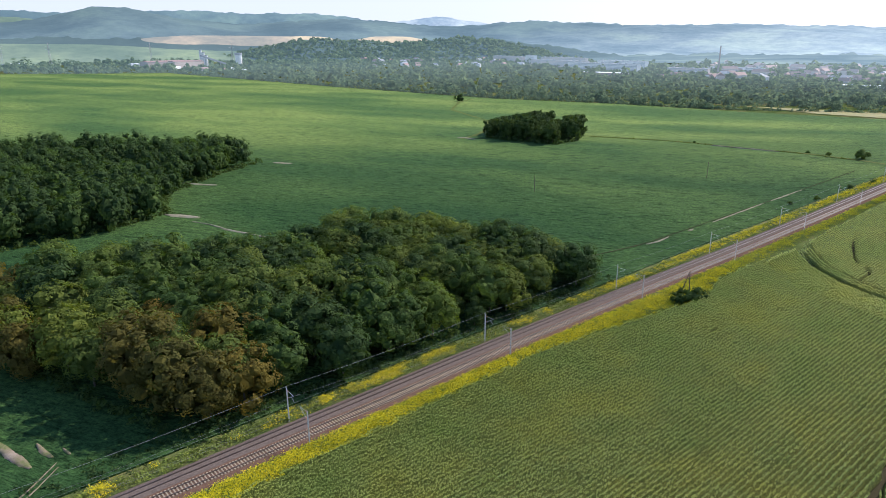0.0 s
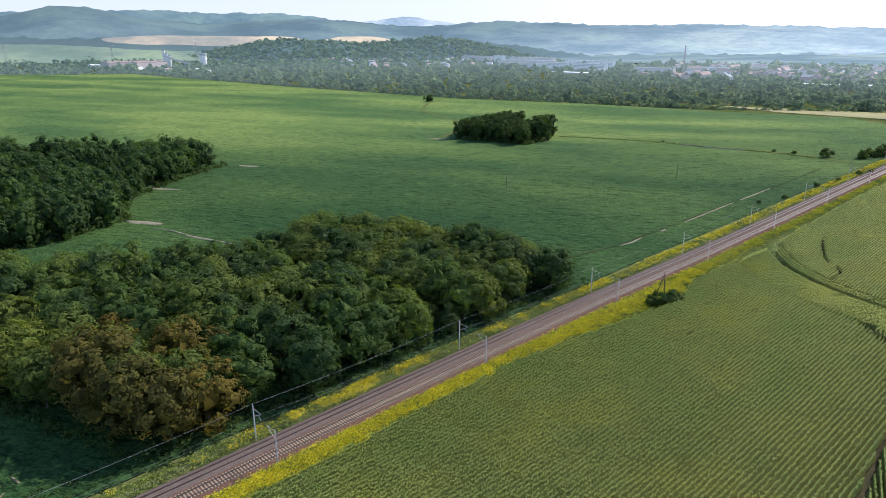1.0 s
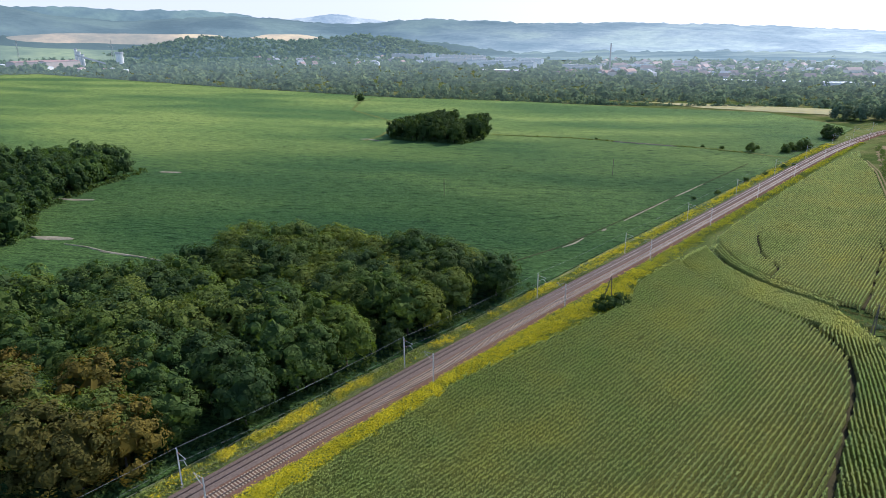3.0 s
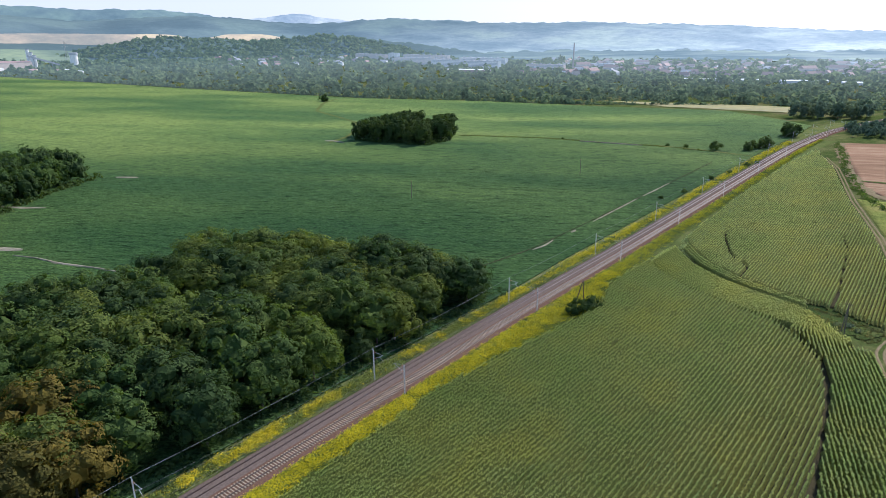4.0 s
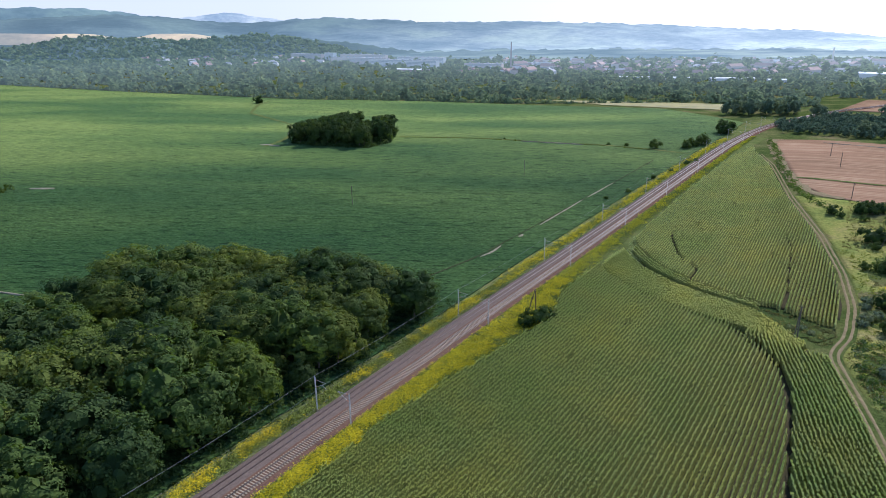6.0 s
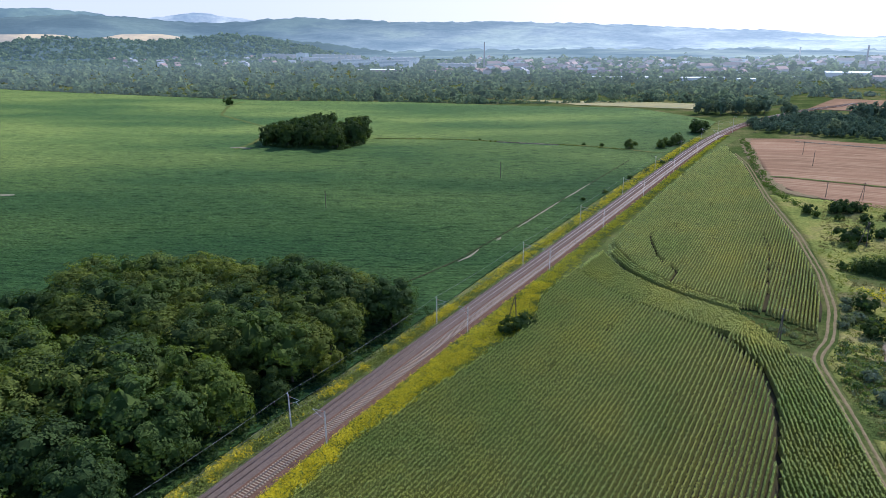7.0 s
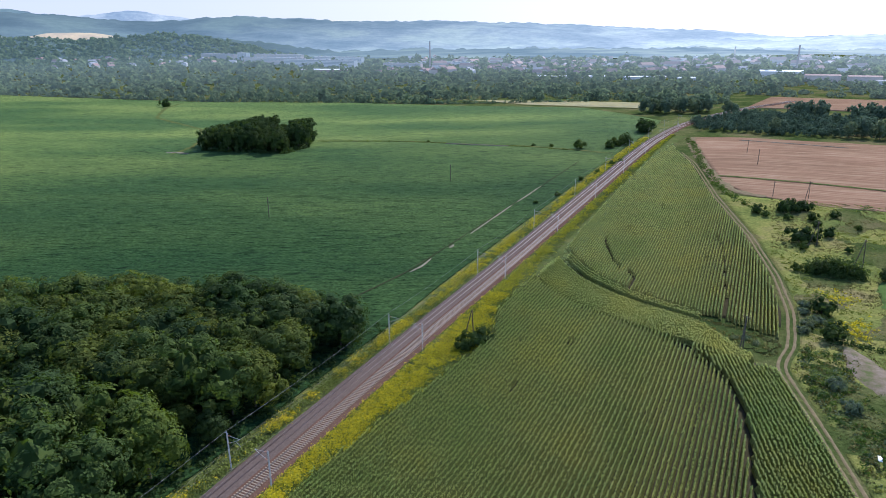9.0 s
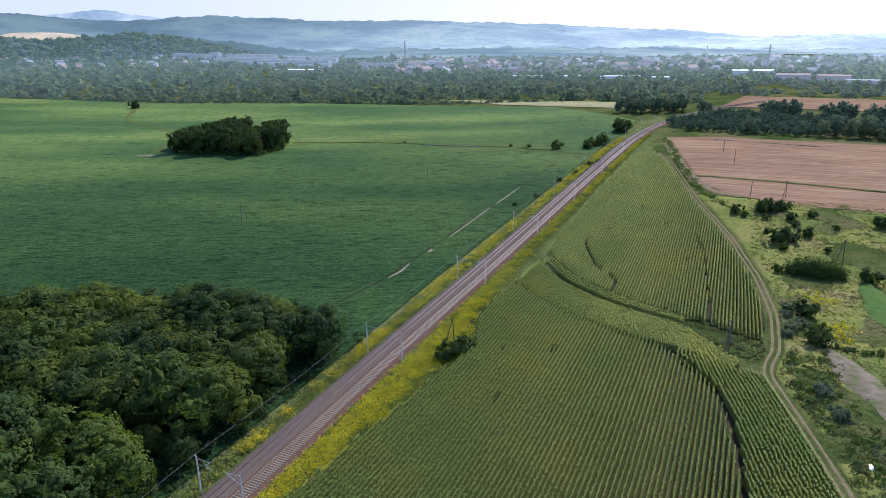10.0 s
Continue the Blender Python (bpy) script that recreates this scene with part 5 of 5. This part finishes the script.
def gable_house(name, label, category, w, l, wall_h, roof_h, wall, roof, group, storeys=0):
    t = thing(name, label, category, group)
    bm = bmesh.new()
    box(bm, -w / 2, -l / 2, -1, w / 2, l / 2, wall_h)
    part("wall", bm, wall, t)
    bm = bmesh.new()
    o = 0.5
    vs = [bm.verts.new(p) for p in ((-w / 2 - o, -l / 2 - o, wall_h), (w / 2 + o, -l / 2 - o, wall_h), (0, -l / 2 - o, wall_h + roof_h), (-w / 2 - o, l / 2 + o, wall_h), (w / 2 + o, l / 2 + o, wall_h), (0, l / 2 + o, wall_h + roof_h))]
    for f in ((0, 1, 2), (5, 4, 3), (1, 4, 5, 2), (3, 0, 2, 5), (0, 3, 4, 1)):
        bm.faces.new([vs[k] for k in f])
    part("roof", bm, roof, t)
    for k in range(storeys):
        for s in (-1, 1):
            bm = bmesh.new()
            n = int(l / 3.2)
            z = 1.1 + k * 2.9
            box(bm, s * (w / 2 + 0.02) - 0.03, -l / 2 + 1.2, z, s * (w / 2 + 0.02) + 0.03, l / 2 - 1.2, z + 1.3)
            part("window_band", bm, M_GLASS, t)
    return t


def settle(ob, x, y, turn):
    ob.matrix_basis = pose(x, y, float(ground_z(x, y)), 0, 0, turn)
    return ob


def flat_block(label, l, w, floors, wall, x, y, turn, lift=0.0):
    """A long block of flats with bands of windows."""
    t = thing("apartment_block", label, "building", "blocks of flats in the town", at=pose(x, y, float(ground_z(x, y)) + lift, 0, 0, turn))
    h = floors * 2.9 + 1
    bm = bmesh.new()
    box(bm, -l / 2, -w / 2, -2 - lift, l / 2, w / 2, h)
    part("wall", bm, wall, t)
    bm = bmesh.new()
    box(bm, -l / 2 - 0.3, -w / 2 - 0.3, h, l / 2 + 0.3, w / 2 + 0.3, h + 0.5)
    for k in range(int(l / 22)):
        box(bm, -l / 2 + 9 + 22 * k, -1.5, h + 0.4, -l / 2 + 13 + 22 * k, 1.5, h + 2.6)
    part("roof", bm, M_ROOF_G, t)
    for k in range(floors):
        bm = bmesh.new()
        z = 1.6 + 2.9 * k
        box(bm, -l / 2 + 0.9, -w / 2 - 0.06, z, l / 2 - 0.9, -w / 2 + 0.02, z + 1.4)
        part("window_band", bm, M_GLASS, t)
    return t


for lab, l, fl, wall, x, y, turn in [("long pale block of flats", 150, 6, M_WALL_O, -1420, 1500, -8), ("long pinkish block of flats", 190, 6, M_WALL_O, -1040, 1290, -2), ("long white block of flats", 200, 6, M_WALL_W, -840, 1203, -3),
                                     ("pinkish block of flats behind the others", 170, 7, M_WALL_O, -1130, 1420, -4), ("white block of flats behind the others", 150, 6, M_WALL_W, -900, 1370, -4), ("narrow tower block of flats", 40, 8, M_WALL_W, -1270, 1440, -10),
                                     ("pale block of flats near the station", 90, 4, M_WALL_O, -640, 1230, 4), ("pale block of flats near the station", 70, 4, M_WALL_W, -560, 1330, 8)]:
    flat_block(lab, l, 13, fl, wall, x, y, turn)


def shed(label, l, w, h, wall, roof, x, y, turn, group="sheds and halls"):
    return settle(gable_house("industrial_hall", label, "building", w, l, h, w * 0.08, wall, roof, group), x, y, turn)


for lab, l, w, h, wall, roof, x, y, turn in [
        ("long low hall with red fascia", 110, 16, 6, M_ROOF_R, M_ROOF_L, -725, 1066, 98), ("long low white warehouse by the town", 120, 14, 4, M_WALL_W, M_ROOF_L, -222, 1045, 110),
        ("low white warehouse by the town", 66, 12, 4, M_WALL_W, M_ROOF_L, -95, 1028, 118), ("low white warehouse by the town", 30, 12, 4, M_WALL_W, M_ROOF_L, -28, 1010, 110), ("low white warehouse by the town", 34, 12, 4, M_WALL_W, M_ROOF_L, 30, 1080, 100),
        ("pale hall beside the factory works", 60, 24, 9, M_WALL_W, M_ROOF_L, 100, 1100, 95), ("reddish brick building at the works", 44, 18, 9, M_WALL_O, M_ROOF_R, 150, 1010, 95), ("reddish brick building at the works", 40, 18, 9, M_WALL_O, M_ROOF_R, 200, 1000, 90),
        ("long grey-roofed hall at the works", 80, 16, 5, M_WALL_W, M_ROOF_G, 250, 980, 95), ("white hall at the town edge", 60, 20, 7, M_WALL_W, M_ROOF_L, 330, 1060, 85),
        ("large reddish factory hall", 120, 40, 14, M_BRICK, M_ROOF_R, -1880, 560, 12), ("tall reddish factory hall with red roof", 90, 40, 16, M_WALL_O, M_ROOF_R, -1780, 585, 12), ("low white-walled shed at the factory", 40, 16, 6, M_WALL_W, M_ROOF_L, -1690, 520, 40),
        ("low dark-roofed shed at the factory", 70, 18, 6, M_WALL_O, M_ROOF_R, -1560, 545, 60), ("small orange shed at the factory", 26, 14, 7, M_WALL_O, M_ROOF_R, -1475, 560, 50), ("low white shed at the factory", 30, 16, 6, M_WALL_W, M_ROOF_L, -1400, 575, 60),
        ("white gabled barn by the factory", 24, 20, 8, M_WALL_W, M_ROOF_L, -1920, 490, 10), ("low white shed at the factory", 36, 14, 5, M_WALL_W, M_ROOF_L, -1520, 600, 60), ("long pale farm building among trees", 60, 14, 6, M_WALL_W, M_ROOF_L, -2250, 250, 20)]:
    shed(lab, l, w, h, wall, roof, x, y, turn)


def tower(name, label, category, x, y, r0, r1, h, material, cap=None):
    t = thing(name, label, category, at=pose(x, y, float(ground_z(x, y))))
    bm = bmesh.new()
    bar(bm, (0, 0, -1), (0, 0, h), r0, 14, r1)
    part("shaft", bm, material, t)
    if cap:
        bm = bmesh.new()
        bar(bm, (0, 0, h), (0, 0, h + cap), r1 * 1.15, 14, r1 * 1.15)
        part("rim", bm, M_ROOF_G, t)
    return t


tower("chimney_stack", "tall slim dark factory chimney", "chimney", -539, 1160, 2.0, 1.2, 58, M_BRICK, 1.5)
tower("chimney_stack", "tall slim dark factory chimney", "chimney", 127, 1250, 2.1, 1.3, 44, M_BRICK, 1.5)
tower("chimney_stack", "slim distant chimney in the town", "chimney", 10, 1720, 2.4, 1.7, 34, M_WALL_O, 1.5)
for k in range(3):
    tower("silo", "tall white cement silo", "silo", -1806 + 7 * k, 640 + 5 * k, 3.8, 3.8, 44 - 7 * k, M_WALL_W, 2)
tower("silo", "broad white silo tower at works", "silo", -1690, 700, 9, 9, 32, M_WALL_W, 6)
conv = thing("conveyor", "sloping pale conveyor bridge at the works", "conveyor", at=pose(-1770, 660, 0))
bm = bmesh.new()
box(bm, -2, -38, 0, 2, 38, 4)
bmesh.ops.rotate(bm, verts=bm.verts, cent=(0, 0, 0), matrix=Matrix.Rotation(radians(-18), 3, "X"))
bmesh.ops.translate(bm, verts=bm.verts, vec=(0, 0, 17))
part("gallery", bm, M_ROOF_G, conv)
bm = bmesh.new()
bar(bm, (0, 20, 0), (0, 20, 10), 1, 8)
bar(bm, (0, -22, 0), (0, -22, 23), 1, 8)
part("support", bm, M_ROOF_G, conv)

HOUSES = [gable_house("house", "far house with red tiled roof", "house", 10, 13, 5.5, 4.5, M_WALL_W, M_ROOF_R, "houses of the town", 2),
          gable_house("house", "far ochre house with red roof", "house", 11, 16, 7, 5, M_WALL_O, M_ROOF_R, "houses of the town", 2),
          gable_house("house", "far pale house with grey roof", "house", 12, 18, 8, 3.5, M_WALL_W, M_ROOF_G, "houses of the town", 2),
          gable_house("house", "far tenement with red roof", "house", 13, 30, 11, 5, M_WALL_O, M_ROOF_R, "houses of the town", 3)]
r = np.random.default_rng(140)
first = set()


def house(k, x, y, turn):
    if k not in first:
        first.add(k)
        settle(HOUSES[k], x, y, turn)
    else:
        copy_thing(HOUSES[k], pose(x, y, float(ground_z(x, y)), 0, 0, turn))


for _ in range(150):
    a, d = radians(r.uniform(-31, 12)), r.uniform(1260, 2000)
    house(int(r.choice(4, p=[0.42, 0.3, 0.18, 0.10])), eye_x + d * math.sin(a), eye_y + d * math.cos(a), float(r.uniform(0, 180)))
for _ in range(90):
    a, d = radians(r.uniform(-27, -3)), r.uniform(1240, 1700)
    house(int(r.choice(4, p=[0.4, 0.3, 0.15, 0.15])), eye_x + d * math.sin(a), eye_y + d * math.cos(a), float(r.uniform(0, 180)))
for _ in range(55):
    a, d = radians(r.uniform(-56, -40)), r.uniform(1750, 2500)
    house(int(r.choice(4, p=[0.5, 0.25, 0.25, 0.0])), eye_x + d * math.sin(a), eye_y + d * math.cos(a), float(r.uniform(0, 180)))

# trees among the houses
az, d = np.radians(r.uniform(-33, 18, 3200)), r.uniform(1120, 2000, 3200)
tall = np.clip(r.lognormal(1.75, 0.35, 3200), 3.5, 13)
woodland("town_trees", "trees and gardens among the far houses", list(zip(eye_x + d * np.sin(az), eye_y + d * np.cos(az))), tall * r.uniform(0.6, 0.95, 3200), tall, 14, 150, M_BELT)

# ---- pylons ----


def pylon(x, y, turn, h):
    t = thing("pylon", "far steel lattice power pylon", "pylon", "pylons on the far slope", at=pose(x, y, 0, 0, 0, turn))
    for sx in (-1, 1):
        for sy in (-1, 1):
            bm = bmesh.new()
            bar(bm, (3.2 * sx, 3.2 * sy, 0), (0.6 * sx, 0.6 * sy, h), 0.3, 4, 0.2)
            part("leg", bm, M_MAST, t)
    bm = bmesh.new()
    for k in range(7):
        w0, w1 = 3.2 - 2.6 * k / 7, 3.2 - 2.6 * (k + 1) / 7
        for s in (-1, 1):
            bar(bm, (w0 * s, -w0, h * k / 7), (-w1 * s, -w1, h * (k + 1) / 7), 0.18, 4)
    part("lattice", bm, M_MAST, t)
    for z, w in ((h * 0.72, 9), (h * 0.86, 7)):
        bm = bmesh.new()
        bar(bm, (-w, 0, z), (w, 0, z), 0.3, 4)
        part("crossarm", bm, M_MAST, t)
    return t


for a, d in ((-79.5, 2250), (-72.6, 2300), (-66.5, 2330), (-82.5, 2200)):
    pylon(eye_x + d * math.sin(radians(a)), eye_y + d * math.cos(radians(a)), 60, 66)

# ---- hills ----


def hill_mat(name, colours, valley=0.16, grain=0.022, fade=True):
    """Distant wooded slopes with haze painted into their emission, paler towards the sun."""
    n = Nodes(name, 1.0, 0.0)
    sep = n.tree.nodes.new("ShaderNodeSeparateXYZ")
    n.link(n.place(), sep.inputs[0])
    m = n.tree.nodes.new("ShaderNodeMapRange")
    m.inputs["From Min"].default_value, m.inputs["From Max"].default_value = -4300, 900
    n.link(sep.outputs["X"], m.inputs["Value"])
    # more haze colour is mixed in low on the slopes
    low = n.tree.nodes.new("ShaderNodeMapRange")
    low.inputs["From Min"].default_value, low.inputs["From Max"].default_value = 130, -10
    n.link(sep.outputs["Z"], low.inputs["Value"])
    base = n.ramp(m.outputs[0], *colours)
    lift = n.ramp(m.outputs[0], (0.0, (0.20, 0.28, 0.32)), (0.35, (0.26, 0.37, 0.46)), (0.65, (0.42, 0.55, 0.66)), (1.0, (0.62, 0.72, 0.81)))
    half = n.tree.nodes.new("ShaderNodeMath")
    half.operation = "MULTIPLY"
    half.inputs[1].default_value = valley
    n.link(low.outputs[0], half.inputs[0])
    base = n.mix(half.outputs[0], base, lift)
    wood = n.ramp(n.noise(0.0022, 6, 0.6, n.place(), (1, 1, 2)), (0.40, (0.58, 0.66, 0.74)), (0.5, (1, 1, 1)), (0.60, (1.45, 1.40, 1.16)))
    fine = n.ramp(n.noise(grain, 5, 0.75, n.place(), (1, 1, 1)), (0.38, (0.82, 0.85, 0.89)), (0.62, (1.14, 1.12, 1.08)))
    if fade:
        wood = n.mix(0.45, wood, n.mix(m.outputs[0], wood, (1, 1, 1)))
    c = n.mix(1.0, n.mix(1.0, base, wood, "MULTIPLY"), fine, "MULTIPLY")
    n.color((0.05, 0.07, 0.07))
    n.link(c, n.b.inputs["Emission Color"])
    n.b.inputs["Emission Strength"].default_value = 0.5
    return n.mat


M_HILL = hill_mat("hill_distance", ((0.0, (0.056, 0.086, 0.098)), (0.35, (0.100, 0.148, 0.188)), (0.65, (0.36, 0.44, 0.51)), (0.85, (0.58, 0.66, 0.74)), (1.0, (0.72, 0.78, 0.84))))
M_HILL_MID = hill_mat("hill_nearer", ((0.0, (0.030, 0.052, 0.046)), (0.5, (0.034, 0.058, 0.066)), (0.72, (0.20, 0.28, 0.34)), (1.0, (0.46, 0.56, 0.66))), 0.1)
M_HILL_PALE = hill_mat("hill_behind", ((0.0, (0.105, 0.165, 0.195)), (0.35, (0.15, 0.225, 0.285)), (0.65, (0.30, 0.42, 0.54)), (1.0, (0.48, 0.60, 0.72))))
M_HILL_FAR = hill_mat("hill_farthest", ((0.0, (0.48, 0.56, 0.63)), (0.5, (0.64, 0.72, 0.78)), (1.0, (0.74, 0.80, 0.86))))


def hills(name, label, az, el, dist, foot, material, rough, seed, base=0.0, trees=0):
    """A range seen from the fields: crest heights by direction, sloping down to its foot."""
    a = np.arange(az[0], az[-1] + 0.01, 0.25)
    e = np.interp(a, az, el)
    k = np.ones(9) / 9
    e = np.convolve(np.pad(e, 4, mode="edge"), k, mode="valid")
    crest = 75 + dist * np.tan(np.radians(e))
    ripple = rough * (lattice_noise(a, a * 0, 0.55, seed) - 0.5 + 0.6 * (lattice_noise(a, a * 0, 0.23, seed + 1) - 0.5))
    V = []
    for u in np.linspace(0, 1, 22):
        d = foot + (dist - foot) * u
        h = base * (1 - u) + crest * (smooth(u) * 0.6 + u * 0.4) + ripple * u ** 8
        if 0 < u < 1:
            qx, qy = d * np.sin(np.radians(a)), d * np.cos(np.radians(a))
            h = h + crest * np.sin(np.pi * u) * (0.28 * (lattice_noise(qx, qy, 420, seed + 2) - 0.5) + 0.12 * (lattice_noise(qx, qy, 150, seed + 3) - 0.5))
        V.append(np.stack([eye_x + d * np.sin(np.radians(a)), eye_y + d * np.cos(np.radians(a)), h - 1.0 * (u == 0)], -1))
    back = V[-1].copy()
    back[:, :2] = (back[:, :2] - (eye_x, eye_y)) * 1.02 + (eye_x, eye_y)
    back[:, 2] = 0
    V.append(back)
    V = np.stack(V, 0)
    me = np_mesh(name, V, grid_faces(V.shape[0], V.shape[1]), material=material, smooth_faces=True)
    if trees:
        r = np.random.default_rng(seed)
        i, j, p, q = r.integers(4, 21, trees), r.integers(0, len(a) - 1, trees), r.random((trees, 1)), r.random((trees, 1))
        at = (V[i, j] * (1 - p) + V[i, j + 1] * p) * (1 - q) + (V[i + 1, j] * (1 - p) + V[i + 1, j + 1] * p) * q
        at = at[(at[:, 2] > 8) & (at[:, 0] > -2500)]
        size = np.clip(r.lognormal(1.9, 0.3, len(at)), 4, 12)
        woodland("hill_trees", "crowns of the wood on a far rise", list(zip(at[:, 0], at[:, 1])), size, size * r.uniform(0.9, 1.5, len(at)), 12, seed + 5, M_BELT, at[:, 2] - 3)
    return tagged(new(name, me), label, "hills", kind="structure")


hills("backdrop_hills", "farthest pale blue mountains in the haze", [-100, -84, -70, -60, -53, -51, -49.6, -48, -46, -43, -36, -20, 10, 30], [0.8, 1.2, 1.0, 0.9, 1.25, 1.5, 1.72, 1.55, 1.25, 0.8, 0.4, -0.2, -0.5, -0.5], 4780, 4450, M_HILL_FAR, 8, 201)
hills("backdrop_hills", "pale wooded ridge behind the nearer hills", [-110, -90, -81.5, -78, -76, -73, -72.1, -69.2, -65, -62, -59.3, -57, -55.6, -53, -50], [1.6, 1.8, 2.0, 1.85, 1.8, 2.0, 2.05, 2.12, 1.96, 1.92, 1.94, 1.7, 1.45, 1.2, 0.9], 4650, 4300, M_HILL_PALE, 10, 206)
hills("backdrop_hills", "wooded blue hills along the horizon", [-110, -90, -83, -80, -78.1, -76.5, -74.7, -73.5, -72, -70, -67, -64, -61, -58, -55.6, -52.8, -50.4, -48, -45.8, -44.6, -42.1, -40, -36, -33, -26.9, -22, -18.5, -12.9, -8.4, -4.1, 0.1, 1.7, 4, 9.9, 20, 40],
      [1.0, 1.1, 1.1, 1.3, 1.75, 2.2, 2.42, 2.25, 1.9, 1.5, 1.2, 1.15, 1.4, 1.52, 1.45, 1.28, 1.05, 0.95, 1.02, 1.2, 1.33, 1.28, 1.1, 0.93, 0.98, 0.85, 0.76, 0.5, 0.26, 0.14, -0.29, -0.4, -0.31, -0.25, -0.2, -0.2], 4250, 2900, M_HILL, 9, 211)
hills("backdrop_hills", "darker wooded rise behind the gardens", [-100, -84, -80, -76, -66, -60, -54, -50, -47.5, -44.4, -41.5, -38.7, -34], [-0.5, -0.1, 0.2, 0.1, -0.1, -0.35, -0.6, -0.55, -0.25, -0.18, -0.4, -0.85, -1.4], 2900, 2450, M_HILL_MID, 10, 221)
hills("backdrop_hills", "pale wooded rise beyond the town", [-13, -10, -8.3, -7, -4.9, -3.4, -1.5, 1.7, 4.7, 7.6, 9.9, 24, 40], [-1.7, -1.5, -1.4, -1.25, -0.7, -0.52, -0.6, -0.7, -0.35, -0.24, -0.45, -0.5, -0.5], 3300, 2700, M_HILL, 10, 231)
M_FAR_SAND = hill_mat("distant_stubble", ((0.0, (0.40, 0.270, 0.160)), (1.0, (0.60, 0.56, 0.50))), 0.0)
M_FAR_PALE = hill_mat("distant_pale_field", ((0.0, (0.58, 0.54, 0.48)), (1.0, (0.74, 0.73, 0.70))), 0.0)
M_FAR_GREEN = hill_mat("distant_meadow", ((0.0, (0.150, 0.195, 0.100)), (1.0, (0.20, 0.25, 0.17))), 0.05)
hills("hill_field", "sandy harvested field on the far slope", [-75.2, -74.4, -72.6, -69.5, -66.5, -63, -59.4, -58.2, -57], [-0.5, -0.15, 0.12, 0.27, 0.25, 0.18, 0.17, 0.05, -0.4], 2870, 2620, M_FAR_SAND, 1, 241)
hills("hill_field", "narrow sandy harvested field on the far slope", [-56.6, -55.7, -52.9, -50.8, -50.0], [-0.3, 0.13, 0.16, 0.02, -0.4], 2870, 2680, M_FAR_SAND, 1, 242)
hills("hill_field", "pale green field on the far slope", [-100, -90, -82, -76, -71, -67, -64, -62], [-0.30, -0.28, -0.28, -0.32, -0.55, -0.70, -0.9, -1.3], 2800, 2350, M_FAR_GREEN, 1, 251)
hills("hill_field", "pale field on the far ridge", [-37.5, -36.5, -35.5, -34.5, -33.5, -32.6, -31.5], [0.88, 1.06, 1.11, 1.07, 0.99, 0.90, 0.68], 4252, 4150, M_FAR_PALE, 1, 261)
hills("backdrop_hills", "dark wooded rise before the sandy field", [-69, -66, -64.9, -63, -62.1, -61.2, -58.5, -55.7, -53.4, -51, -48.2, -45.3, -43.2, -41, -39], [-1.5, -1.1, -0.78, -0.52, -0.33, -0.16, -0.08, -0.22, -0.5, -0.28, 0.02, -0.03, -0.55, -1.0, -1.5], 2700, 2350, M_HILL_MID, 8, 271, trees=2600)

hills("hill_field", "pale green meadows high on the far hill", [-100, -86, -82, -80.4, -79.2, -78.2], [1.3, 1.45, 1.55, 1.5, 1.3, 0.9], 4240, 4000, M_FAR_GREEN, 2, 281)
# the bright hazy sky low over the hills
n = Nodes("low_sky", 1.0, 0.0)
sep = n.tree.nodes.new("ShaderNodeSeparateXYZ")
n.link(n.place(), sep.inputs[0])
m = n.tree.nodes.new("ShaderNodeMapRange")
m.inputs["From Min"].default_value, m.inputs["From Max"].default_value = -5000, 0
n.link(sep.outputs["X"], m.inputs["Value"])
n.color((0.0, 0.0, 0.0))
n.link(n.ramp(m.outputs[0], (0.0, (0.34, 0.372, 0.40)), (0.3, (0.385, 0.41, 0.43)), (0.6, (0.47, 0.475, 0.48)), (1.0, (0.60, 0.60, 0.60))), n.b.inputs["Emission Color"])
n.b.inputs["Emission Strength"].default_value = 1.0
a = np.radians(np.arange(-120, 61, 3.0))
V = np.stack([np.stack([eye_x + 4930 * np.sin(a), eye_y + 4930 * np.cos(a), np.full(len(a), z)], -1) for z in (-60.0, 300.0, 700.0)], 0)
me = np_mesh("backdrop_sky", V, grid_faces(3, len(a)), material=n.mat, smooth_faces=True)
tagged(new("backdrop_sky", me), "bright hazy summer sky low over the hills", "sky", kind="structure")

# strip added over the far ground; its emission stands in for haze
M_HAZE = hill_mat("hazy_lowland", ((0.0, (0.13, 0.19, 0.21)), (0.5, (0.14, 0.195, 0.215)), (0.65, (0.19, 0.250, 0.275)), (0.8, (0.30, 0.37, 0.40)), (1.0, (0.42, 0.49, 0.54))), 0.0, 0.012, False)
hills("backdrop_hills", "low strip beyond the town with haze painted into its glow", [-41, -37, -31, -26, -20, -12, -5, 4, 14, 30, 40], [-1.9, -1.5, -1.32, -1.25, -1.2, -1.25, -1.2, -1.3, -1.25, -1.2, -1.2], 2900, 2000, M_HAZE, 12, 291, 6.0)
